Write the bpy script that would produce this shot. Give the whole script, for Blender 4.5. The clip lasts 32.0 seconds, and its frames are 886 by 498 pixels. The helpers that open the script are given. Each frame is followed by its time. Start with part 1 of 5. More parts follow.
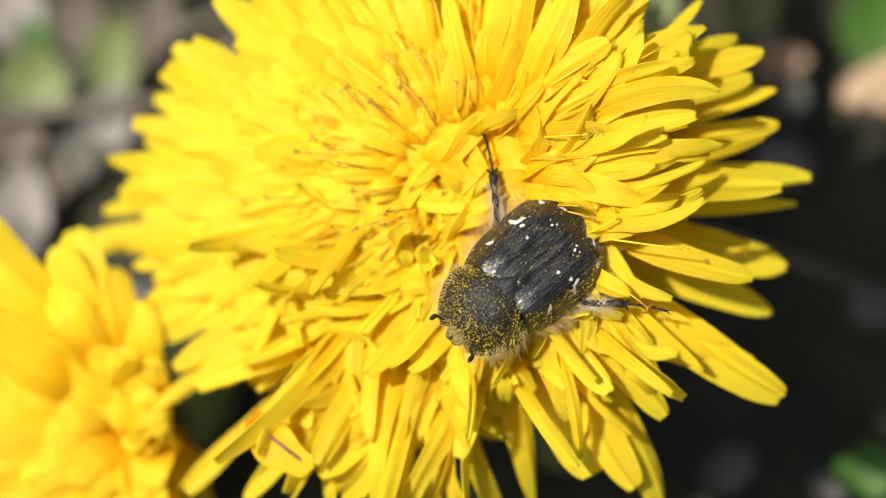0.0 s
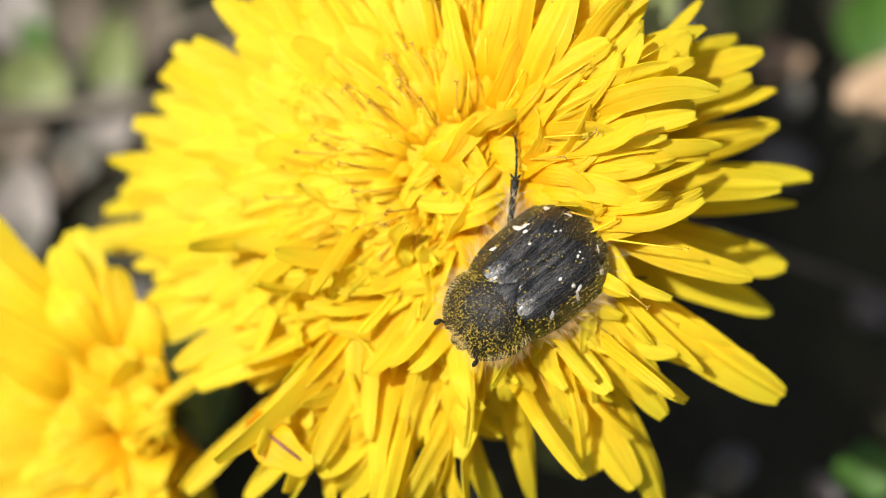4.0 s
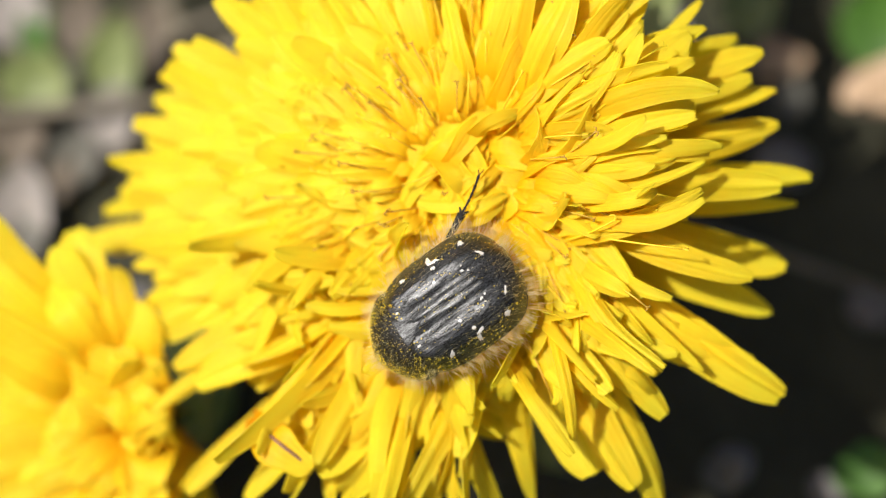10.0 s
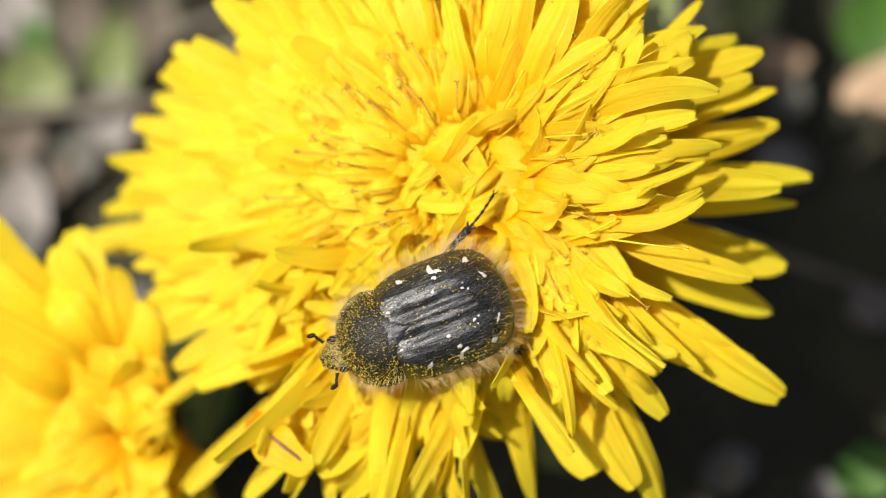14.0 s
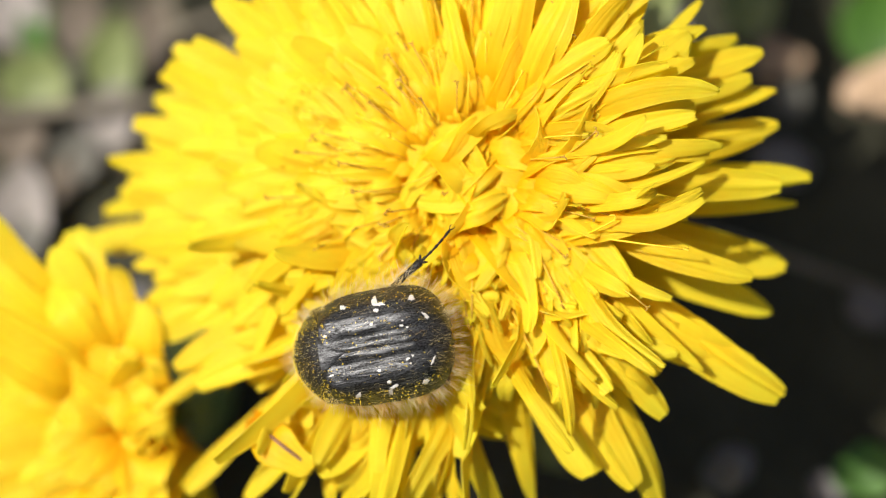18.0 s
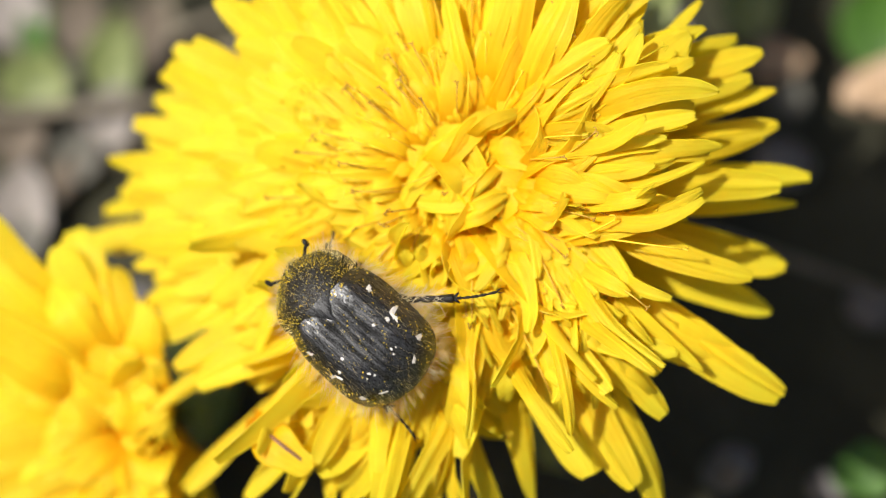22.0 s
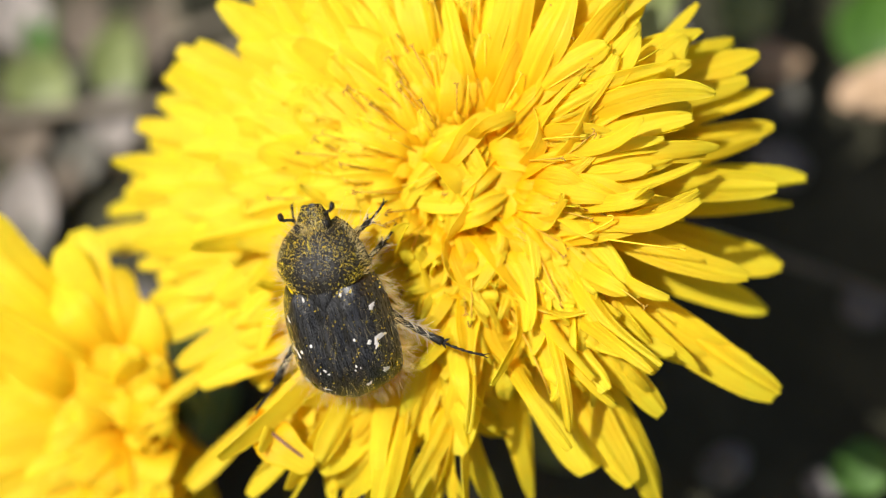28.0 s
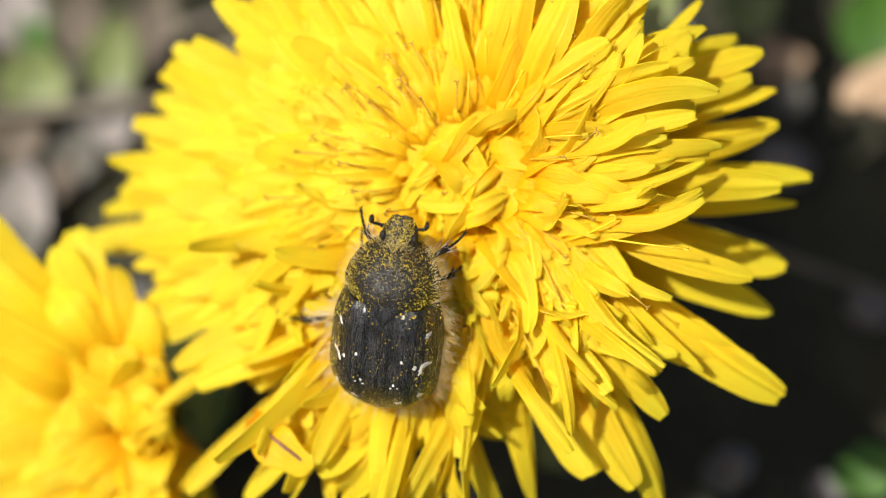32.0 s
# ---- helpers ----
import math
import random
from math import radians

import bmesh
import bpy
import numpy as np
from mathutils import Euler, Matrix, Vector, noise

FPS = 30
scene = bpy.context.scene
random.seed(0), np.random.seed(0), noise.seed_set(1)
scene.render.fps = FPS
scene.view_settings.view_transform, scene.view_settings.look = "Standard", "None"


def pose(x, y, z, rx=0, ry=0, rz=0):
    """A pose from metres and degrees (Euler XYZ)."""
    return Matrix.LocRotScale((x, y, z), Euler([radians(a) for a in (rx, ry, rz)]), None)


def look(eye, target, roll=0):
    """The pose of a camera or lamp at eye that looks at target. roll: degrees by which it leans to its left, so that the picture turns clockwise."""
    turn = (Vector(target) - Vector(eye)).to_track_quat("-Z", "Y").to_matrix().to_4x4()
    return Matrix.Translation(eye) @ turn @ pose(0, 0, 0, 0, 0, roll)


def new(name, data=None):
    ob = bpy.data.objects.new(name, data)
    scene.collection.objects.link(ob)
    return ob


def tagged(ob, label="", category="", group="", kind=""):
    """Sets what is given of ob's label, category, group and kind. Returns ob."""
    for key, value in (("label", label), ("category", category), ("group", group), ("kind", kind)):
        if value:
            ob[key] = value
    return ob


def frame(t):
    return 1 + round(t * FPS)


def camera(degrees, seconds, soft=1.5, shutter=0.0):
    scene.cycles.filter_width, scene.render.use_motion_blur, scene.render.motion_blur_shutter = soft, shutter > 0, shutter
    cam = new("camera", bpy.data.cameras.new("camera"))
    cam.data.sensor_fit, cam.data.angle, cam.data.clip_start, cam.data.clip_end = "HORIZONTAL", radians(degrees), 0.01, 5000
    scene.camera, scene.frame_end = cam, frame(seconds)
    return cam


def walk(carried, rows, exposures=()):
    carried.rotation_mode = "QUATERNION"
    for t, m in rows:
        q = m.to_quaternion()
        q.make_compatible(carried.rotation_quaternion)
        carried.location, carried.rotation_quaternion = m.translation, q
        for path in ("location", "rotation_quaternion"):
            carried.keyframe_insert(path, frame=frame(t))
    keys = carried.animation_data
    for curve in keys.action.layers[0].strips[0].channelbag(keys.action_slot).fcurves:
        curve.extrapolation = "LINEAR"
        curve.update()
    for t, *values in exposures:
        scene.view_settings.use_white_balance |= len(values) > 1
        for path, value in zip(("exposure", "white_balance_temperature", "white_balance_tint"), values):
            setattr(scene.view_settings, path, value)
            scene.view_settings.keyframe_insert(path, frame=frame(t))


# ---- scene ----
FLOWER_DEPTH = 0.224
RIGHT = Vector((1, 0, 0))
UP = Vector((0, math.sqrt(0.75), 0.5))
BACK = Vector((0, -0.5, math.sqrt(0.75)))
FOCUS = Vector((0, 0, 0.032))
MM = 0.001

cam = camera(11.42, 32.0, 1.1)
cam.data.dof.use_dof = True
cam.data.dof.aperture_fstop = 17.0
cam.data.dof.aperture_blades = 0


def eye_at(recede):
    """The camera's pose, drawn back from the flower by that share of its distance."""
    eye = FOCUS + BACK * FLOWER_DEPTH * (1 + recede)
    return look(eye, FOCUS)


walk(cam, [(0.0, eye_at(0.0)), (8.0, eye_at(0.001)), (16.0, eye_at(0.001)), (20.0, eye_at(0.002)), (24.6, eye_at(0.0025)),
           (25.5, eye_at(0.007)), (27.0, eye_at(0.014)), (28.0, eye_at(0.0145)), (29.5, eye_at(0.0165)), (30.2, eye_at(0.014)),
           (31.0, eye_at(0.012)), (31.5, eye_at(0.0025)), (32.0, eye_at(0.001))])

# ---- daylight ----
SUN_DIR = (RIGHT * -0.41 + UP * 0.23 + BACK * 0.88).normalized()
world = bpy.data.worlds.new("sky")
scene.world = world
world.use_nodes = True
wn = world.node_tree.nodes
sky = wn.new("ShaderNodeTexSky")
sky.sky_type = "NISHITA"
sky.sun_disc = False
sky.air_density, sky.dust_density, sky.ozone_density = 0.7, 4.0, 0.4
sky.sun_elevation = math.asin(SUN_DIR.z)
sky.sun_rotation = math.atan2(SUN_DIR.x, SUN_DIR.y)
wn["Background"].inputs["Strength"].default_value = 0.07
world.node_tree.links.new(sky.outputs["Color"], wn["Background"].inputs["Color"])
sun = new("sun", bpy.data.lights.new("sun", "SUN"))
sun.data.energy, sun.data.angle, sun.data.color = 4.6, radians(0.53), (1.0, 0.97, 0.92)
sun.matrix_world = look(SUN_DIR * 2, (0, 0, 0))
scene.view_settings.exposure = 0.35
scene.cycles.max_bounces, scene.cycles.diffuse_bounces, scene.cycles.transmission_bounces = 24, 20, 20


# ---- materials ----
def material(name, rough=0.5):
    """A node material: its tree's nodes, a link function, and the Principled node."""
    m = bpy.data.materials.new(name)
    m.use_nodes = True
    n, link = m.node_tree.nodes, m.node_tree.links.new
    p = n["Principled BSDF"]
    p.inputs["Roughness"].default_value = rough
    return m, n, link, p


def ramp(n, stops):
    r = n.new("ShaderNodeValToRGB")
    while len(r.color_ramp.elements) < len(stops):
        r.color_ramp.elements.new(0.5)
    for e, (at, c) in zip(r.color_ramp.elements, stops):
        e.position, e.color = at, (*c, 1)
    return r


def noise_tex(n, link, scale, detail=3.0, coord="Object", rough=0.5):
    c = n.new("ShaderNodeTexCoord")
    t = n.new("ShaderNodeTexNoise")
    t.inputs["Scale"].default_value, t.inputs["Detail"].default_value = scale, detail
    t.inputs["Roughness"].default_value = rough
    link(c.outputs[coord], t.inputs["Vector"])
    return t


def bump(n, link, height, p, strength, distance):
    b = n.new("ShaderNodeBump")
    b.inputs["Strength"].default_value, b.inputs["Distance"].default_value = strength, distance
    link(height, b.inputs["Height"])
    link(b.outputs["Normal"], p.inputs["Normal"])
    return b


def mixed(n, link, kind, a, b, factor):
    m = n.new("ShaderNodeMix")
    m.data_type, m.blend_type = "RGBA", kind
    for value, socket in ((factor, m.inputs[0]), (a, m.inputs[6]), (b, m.inputs[7])):
        if isinstance(value, bpy.types.NodeSocket):
            link(value, socket)
        elif isinstance(value, tuple):
            socket.default_value = (*value, 1)
        else:
            socket.default_value = value
    return m.outputs[2]


def petal_material(name, base, middle, tip, through_light):
    """A ray floret: deeper yellow at its foot, fine lengthwise veins, light let through."""
    m, n, link, p = material(name, 0.43)
    uv = n.new("ShaderNodeUVMap")
    sep = n.new("ShaderNodeSeparateXYZ")
    link(uv.outputs["UV"], sep.inputs[0])
    along = ramp(n, [(0.0, base), (0.42, middle), (0.96, tip)])
    link(sep.outputs["Y"], along.inputs["Fac"])
    info = n.new("ShaderNodeObjectInfo")
    tone = ramp(n, [(0.0, (1.0, 0.94, 0.85)), (1.0, (1.0, 1.0, 1.0))])
    link(info.outputs["Random"], tone.inputs["Fac"])
    toned = mixed(n, link, "MULTIPLY", along.outputs["Color"], tone.outputs["Color"], 1.0)
    blotch = noise_tex(n, link, 900, 3.0)
    spots = ramp(n, [(0.35, (1.0, 0.94, 0.8)), (0.6, (1, 1, 1))])
    link(blotch.outputs["Fac"], spots.inputs["Fac"])
    colour = mixed(n, link, "MULTIPLY", toned, spots.outputs["Color"], 0.7)
    stretch = n.new("ShaderNodeMapping")
    stretch.inputs["Scale"].default_value = (26, 1.6, 1)
    link(uv.outputs["UV"], stretch.inputs["Vector"])
    vein = n.new("ShaderNodeTexNoise")
    vein.inputs["Scale"].default_value, vein.inputs["Detail"].default_value = 1.0, 4.0
    link(stretch.outputs["Vector"], vein.inputs["Vector"])
    veins = ramp(n, [(0.3, (0.99, 0.90, 0.7)), (0.58, (1, 1, 1))])
    link(vein.outputs["Fac"], veins.inputs["Fac"])
    colour = mixed(n, link, "MULTIPLY", colour, veins.outputs["Color"], 0.75)
    link(colour, p.inputs["Base Color"])
    p.inputs["Specular IOR Level"].default_value = 0.26
    bump(n, link, vein.outputs["Fac"], p, 0.55, 0.0001)
    t = n.new("ShaderNodeBsdfTranslucent")
    glow = mixed(n, link, "MULTIPLY", colour, through_light, 1.0)
    link(glow, t.inputs["Color"])
    mix = n.new("ShaderNodeMixShader")
    mix.inputs[0].default_value = 0.66
    link(p.outputs[0], mix.inputs[1])
    link(t.outputs[0], mix.inputs[2])
    link(mix.outputs[0], n["Material Output"].inputs["Surface"])
    return m


PETAL = petal_material("petal_yellow", (0.99, 0.55, 0.002), (0.992, 0.74, 0.004), (0.98, 0.885, 0.065), (0.97, 1.02, 0.42))


def style_material():
    m, n, link, p = material("style_ochre", 0.6)
    uv = n.new("ShaderNodeUVMap")
    sep = n.new("ShaderNodeSeparateXYZ")
    link(uv.outputs["UV"], sep.inputs[0])
    along = ramp(n, [(0.0, (0.90, 0.58, 0.01)), (0.7, (0.80, 0.48, 0.02)), (1.0, (0.46, 0.27, 0.02))])
    link(sep.outputs["Y"], along.inputs["Fac"])
    grain = noise_tex(n, link, 9000, 2.0)
    g = ramp(n, [(0.3, (0.75, 0.7, 0.6)), (0.6, (1, 1, 1))])
    link(grain.outputs["Fac"], g.inputs["Fac"])
    info = n.new("ShaderNodeObjectInfo")
    brown = ramp(n, [(0.2, (0, 0, 0)), (0.5, (1, 1, 1))])
    link(info.outputs["Random"], brown.inputs["Fac"])
    tinted = mixed(n, link, "MIX", (0.92, 0.62, 0.012), along.outputs["Color"], brown.outputs["Color"])
    link(mixed(n, link, "MULTIPLY", tinted, g.outputs["Color"], 1.0), p.inputs["Base Color"])
    bump(n, link, grain.outputs["Fac"], p, 0.5, 0.00005)
    return m


STYLE = style_material()


def mottled(name, stops, scale, rough, depth, fine=6.0, let_through=0.0):
    """A surface whose colour wanders between the stops at two sizes, with relief."""
    m, n, link, p = material(name, rough)
    big = noise_tex(n, link, scale, 4.0)
    small = noise_tex(n, link, scale * fine, 5.0, rough=0.65)
    r = ramp(n, stops)
    link(big.outputs["Fac"], r.inputs["Fac"])
    s = ramp(n, [(0.3, (0.62, 0.62, 0.62)), (0.7, (1.0, 1.0, 1.0))])
    link(small.outputs["Fac"], s.inputs["Fac"])
    colour = mixed(n, link, "MULTIPLY", r.outputs["Color"], s.outputs["Color"], 0.8)
    link(colour, p.inputs["Base Color"])
    bump(n, link, small.outputs["Fac"], p, 0.6, depth)
    if let_through:
        t = n.new("ShaderNodeBsdfTranslucent")
        link(colour, t.inputs["Color"])
        mix = n.new("ShaderNodeMixShader")
        mix.inputs[0].default_value = let_through
        link(p.outputs[0], mix.inputs[1])
        link(t.outputs[0], mix.inputs[2])
        link(mix.outputs[0], n["Material Output"].inputs["Surface"])
    return m


GREEN = mottled("stem_green", [(0.3, (0.10, 0.19, 0.03)), (0.6, (0.22, 0.30, 0.07)), (0.8, (0.30, 0.22, 0.12))], 160, 0.5, 0.0002)
LEAF = mottled("leaf_green", [(0.3, (0.05, 0.13, 0.015)), (0.7, (0.12, 0.26, 0.03))], 120, 0.45, 0.0003, let_through=0.3)
PALE_LEAF = mottled("leaf_pale_green", [(0.3, (0.15, 0.19, 0.05)), (0.7, (0.32, 0.36, 0.14))], 120, 0.5, 0.0003, let_through=0.25)
GREY_LEAF = mottled("leaf_grey", [(0.3, (0.07, 0.067, 0.05)), (0.7, (0.155, 0.145, 0.118))], 110, 0.7, 0.0004)
WHITE_LEAF = mottled("leaf_bleached", [(0.3, (0.20, 0.175, 0.15)), (0.7, (0.34, 0.305, 0.275))], 110, 0.7, 0.0004)
DRY_LEAF = mottled("leaf_dry", [(0.3, (0.07, 0.053, 0.033)), (0.55, (0.14, 0.108, 0.076)), (0.75, (0.20, 0.16, 0.12))], 130, 0.7, 0.0004)
TAN_LEAF = mottled("leaf_tan", [(0.3, (0.40, 0.26, 0.145)), (0.7, (0.58, 0.41, 0.26))], 110, 0.6, 0.0003)
SOIL = mottled("soil", [(0.25, (0.021, 0.021, 0.009)), (0.55, (0.040, 0.038, 0.017)), (0.8, (0.070, 0.064, 0.035))], 140, 0.9, 0.0015)
STONE = mottled("pebble_grey", [(0.3, (0.12, 0.11, 0.103)), (0.7, (0.24, 0.22, 0.205))], 240, 0.7, 0.0003)
STRIPE = mottled("stripe_purple", [(0.3, (0.16, 0.06, 0.045)), (0.7, (0.30, 0.14, 0.08))], 2500, 0.5, 0.00002)
STRAW = mottled("straw", [(0.3, (0.12, 0.10, 0.065)), (0.7, (0.24, 0.205, 0.145))], 200, 0.6, 0.0002)


def chitin(name, colour, sheen, rough, lines, gloss=0.8):
    """Black beetle shell: crowded fine pits and, on the wing cases, lengthwise wrinkles."""
    m, n, link, p = material(name, rough)
    c = n.new("ShaderNodeTexCoord")
    mp = n.new("ShaderNodeMapping")
    mp.inputs["Scale"].default_value = (1100, 13000, 13000) if lines else (7000, 7000, 7000)
    link(c.outputs["Object"], mp.inputs["Vector"])
    t = n.new("ShaderNodeTexNoise")
    t.inputs["Scale"].default_value, t.inputs["Detail"].default_value = 1.0, 5.0
    t.inputs["Roughness"].default_value = 0.65
    link(mp.outputs["Vector"], t.inputs["Vector"])
    worn = noise_tex(n, link, 900, 3.0)
    pits = n.new("ShaderNodeTexVoronoi")
    pits.inputs["Scale"].default_value = 11000
    link(c.outputs["Object"], pits.inputs["Vector"])
    add = n.new("ShaderNodeMath")
    add.operation = "MULTIPLY_ADD"
    link(pits.outputs["Distance"], add.inputs[0])
    add.inputs[1].default_value = 0.14 if lines else 0.5
    link(t.outputs["Fac"], add.inputs[2])
    r = ramp(n, [(0.35, colour), (0.75, sheen)])
    link(t.outputs["Fac"], r.inputs["Fac"])
    link(r.outputs["Color"], p.inputs["Base Color"])
    rr = n.new("ShaderNodeMapRange")
    rr.inputs["From Min"].default_value, rr.inputs["From Max"].default_value = 0.3, 0.7
    rr.inputs["To Min"].default_value, rr.inputs["To Max"].default_value = rough - 0.12, rough + 0.2
    link(worn.outputs["Fac"], rr.inputs["Value"])
    link(rr.outputs["Result"], p.inputs["Roughness"])
    shine = n.new("ShaderNodeMapRange")
    shine.inputs["From Min"].default_value, shine.inputs["From Max"].default_value = 0.42, 0.56
    shine.inputs["To Min"].default_value, shine.inputs["To Max"].default_value = gloss, gloss * 0.08
    p.inputs["IOR"].default_value = 1.7 if lines else 1.5
    speck = noise_tex(n, link, 17000, 2.0)
    both = n.new("ShaderNodeMath")
    both.operation = "MULTIPLY_ADD"
    both.inputs[1].default_value = 0.45
    link(speck.outputs["Fac"], both.inputs[0])
    share = n.new("ShaderNodeMath")
    share.operation = "MULTIPLY"
    share.inputs[1].default_value = 0.55
    link(t.outputs["Fac"], share.inputs[0])
    link(share.outputs[0], both.inputs[2])
    link(both.outputs[0], shine.inputs["Value"])
    link(shine.outputs["Result"], p.inputs["Specular IOR Level"])
    bump(n, link, add.outputs[0], p, 1.0, 0.00003 if lines else 0.000045)
    return m


WING_CASE = chitin("wing_case_black", (0.006, 0.006, 0.006), (0.016, 0.015, 0.013), 0.38, True, 1.0)
SHIELD = chitin("shield_black", (0.008, 0.007, 0.005), (0.022, 0.018, 0.011), 0.42, False, 0.8)
SCUTELLUM = chitin("scutellum_black", (0.008, 0.008, 0.008), (0.016, 0.015, 0.014), 0.40, True, 0.8)
LEG_BLACK = chitin("leg_black", (0.010, 0.009, 0.008), (0.03, 0.025, 0.02), 0.36, False, 0.5)


def hair_material(name, dark, light):
    """Fine bristles: pale, glossy, and letting light through."""
    m, n, link, p = material(name, 0.3)
    t = noise_tex(n, link, 1500, 2.0)
    r = ramp(n, [(0.35, dark), (0.65, light)])
    link(t.outputs["Fac"], r.inputs["Fac"])
    link(r.outputs["Color"], p.inputs["Base Color"])
    p.inputs["Specular IOR Level"].default_value = 0.9
    b = n.new("ShaderNodeBsdfTranslucent")
    link(r.outputs["Color"], b.inputs["Color"])
    mix = n.new("ShaderNodeMixShader")
    mix.inputs[0].default_value = 0.65
    link(p.outputs[0], mix.inputs[1])
    link(b.outputs[0], mix.inputs[2])
    link(mix.outputs[0], n["Material Output"].inputs["Surface"])
    return m


HAIR = hair_material("hair_tan", (1.0, 0.80, 0.34), (1.0, 0.93, 0.62))
PALE_HAIR = hair_material("hair_pale", (0.97, 0.88, 0.66), (1.0, 0.96, 0.86))
POLLEN = mottled("pollen_yellow", [(0.3, (0.93, 0.62, 0.015)), (0.7, (1.0, 0.80, 0.06))], 3000, 0.6, 0.00002)
CHALK = mottled("spot_white", [(0.3, (0.62, 0.57, 0.50)), (0.7, (0.85, 0.82, 0.77))], 5000, 0.8, 0.00003)


# ---- mesh helpers ----
def mesh_of(name, verts, faces, mat, uvs=None, smooth=True):
    me = bpy.data.meshes.new(name)
    me.from_pydata([tuple(v) for v in verts], [], faces)
    me.materials.append(mat)
    if uvs is not None:
        layer = me.uv_layers.new(name="UVMap")
        idx = np.empty(len(me.loops), dtype=np.int32)
        me.loops.foreach_get("vertex_index", idx)
        layer.data.foreach_set("uv", np.asarray(uvs, dtype=np.float32)[idx].ravel())
    if smooth:
        me.polygons.foreach_set("use_smooth", np.ones(len(me.polygons), dtype=bool))
    me.update()
    return me


def part(name, me, parent, m=None, label="", kind=""):
    """One mesh object under a thing or a part, at the pose m in its parent's space."""
    ob = new(name, me)
    ob.parent = parent
    if m is not None:
        ob.matrix_basis = m
    return tagged(ob, label=label, kind=kind)


def shell(top, depth, uv=None, upward=False):
    """A closed sheet: the grid top (rows x columns x 3), thickened by depth along its normals (downwards, if so asked)."""
    rows, cols = top.shape[:2]
    du = np.gradient(top, axis=1)
    dv = np.gradient(top, axis=0)
    nrm = np.cross(du, dv)
    nrm /= np.linalg.norm(nrm, axis=2, keepdims=True) + 1e-15
    if upward and nrm[:, :, 2].mean() < 0:
        nrm = -nrm
    under = top - nrm * depth
    flat_top, flat_under = top.reshape(-1, 3), under.reshape(-1, 3)
    k = rows * cols
    faces = []
    for i in range(rows - 1):
        for j in range(cols - 1):
            a = i * cols + j
            faces.append((a, a + 1, a + cols + 1, a + cols))
            faces.append((k + a, k + a + cols, k + a + cols + 1, k + a + 1))
    ring = [j for j in range(cols)] + [i * cols + cols - 1 for i in range(1, rows)] \
        + [(rows - 1) * cols + j for j in range(cols - 2, -1, -1)] + [i * cols for i in range(rows - 2, 0, -1)]
    # the rim has vertices of its own, so that the sheet keeps a crisp edge
    n = len(ring)
    for i in range(n):
        j = (i + 1) % n
        faces.append((2 * k + j, 2 * k + i, 2 * k + n + i, 2 * k + n + j))
    verts = np.concatenate([flat_top, flat_under, flat_top[ring], flat_under[ring]])
    uvs = None
    if uv is not None:
        w = uv.reshape(-1, 2)
        uvs = np.concatenate([w, w, w[ring], w[ring]])
    return verts, faces, uvs


def tube(points, radii, sides=6, squash=1.0):
    """A tapered round rod along the points, with closed ends."""
    pts = np.asarray(points, float)
    t = np.gradient(pts, axis=0)
    t /= np.linalg.norm(t, axis=1, keepdims=True) + 1e-15
    ref = np.array([0.31, 0.22, 0.92])
    a = np.cross(t, ref)
    a /= np.linalg.norm(a, axis=1, keepdims=True) + 1e-15
    b = np.cross(t, a)
    ang = np.arange(sides) * 2 * math.pi / sides
    verts, uvs, faces = [], [], []
    for i in range(len(pts)):
        for w in ang:
            verts.append(pts[i] + radii[i] * (a[i] * math.cos(w) + b[i] * math.sin(w) * squash))
            uvs.append((w / 6.3, i / (len(pts) - 1)))
    for i in range(len(pts) - 1):
        for j in range(sides):
            k = (j + 1) % sides
            faces.append((i * sides + j, i * sides + k, (i + 1) * sides + k, (i + 1) * sides + j))
    faces.append(tuple(range(sides - 1, -1, -1)))
    faces.append(tuple((len(pts) - 1) * sides + j for j in range(sides)))
    return verts, faces, uvs


def joined(pieces):
    """Several (verts, faces, uvs) as one."""
    verts, faces, uvs = [], [], []
    for v, f, u in pieces:
        k = len(verts)
        verts += [tuple(p) for p in v]
        faces += [tuple(i + k for i in q) for q in f]
        uvs += [tuple(q) for q in u] if u is not None else [(0, 0)] * len(v)
    return verts, faces, uvs


def bezier(p0, p1, p2, p3, n):
    """Points of a cubic curve: n even steps, or at the shares n."""
    s = (np.linspace(0, 1, n) if np.isscalar(n) else n)[:, None]
    return (1 - s) ** 3 * p0 + 3 * (1 - s) ** 2 * s * p1 + 3 * (1 - s) * s ** 2 * p2 + s ** 3 * p3


VIEW = Matrix((RIGHT, UP, BACK)).transposed().to_4x4()
VIEW.translation = FOCUS

rng = np.random.default_rng(7)


# ---- ground ----
def build_ground():
    """One sheet of uneven soil, fine near the flowers and running out to the horizon."""
    half = np.concatenate([np.linspace(0, 0.12, 40), np.geomspace(0.126, 400, 34)])
    line = np.concatenate([-half[:0:-1], half])
    n = len(line)
    verts = []
    for y in line:
        for x in line:
            r = math.hypot(x, y)
            z = 0.004 * noise.noise(Vector((x * 45, y * 45, 0.3))) + 0.0022 * noise.noise(Vector((x * 140, y * 140, 2.1)))
            z = z - 0.002 if r < 1 else 0.05 * noise.noise(Vector((x * 0.15, y * 0.15, 5))) * min(1, (r - 1) / 10)
            verts.append((x, y, z))
    faces = [(i * n + j, i * n + j + 1, (i + 1) * n + j + 1, (i + 1) * n + j) for i in range(n - 1) for j in range(n - 1)]
    ob = new("ground", mesh_of("ground", verts, faces, SOIL))
    tagged(ob, "dark crumbly garden soil strewn with dry litter", "ground", kind="structure")


build_ground()


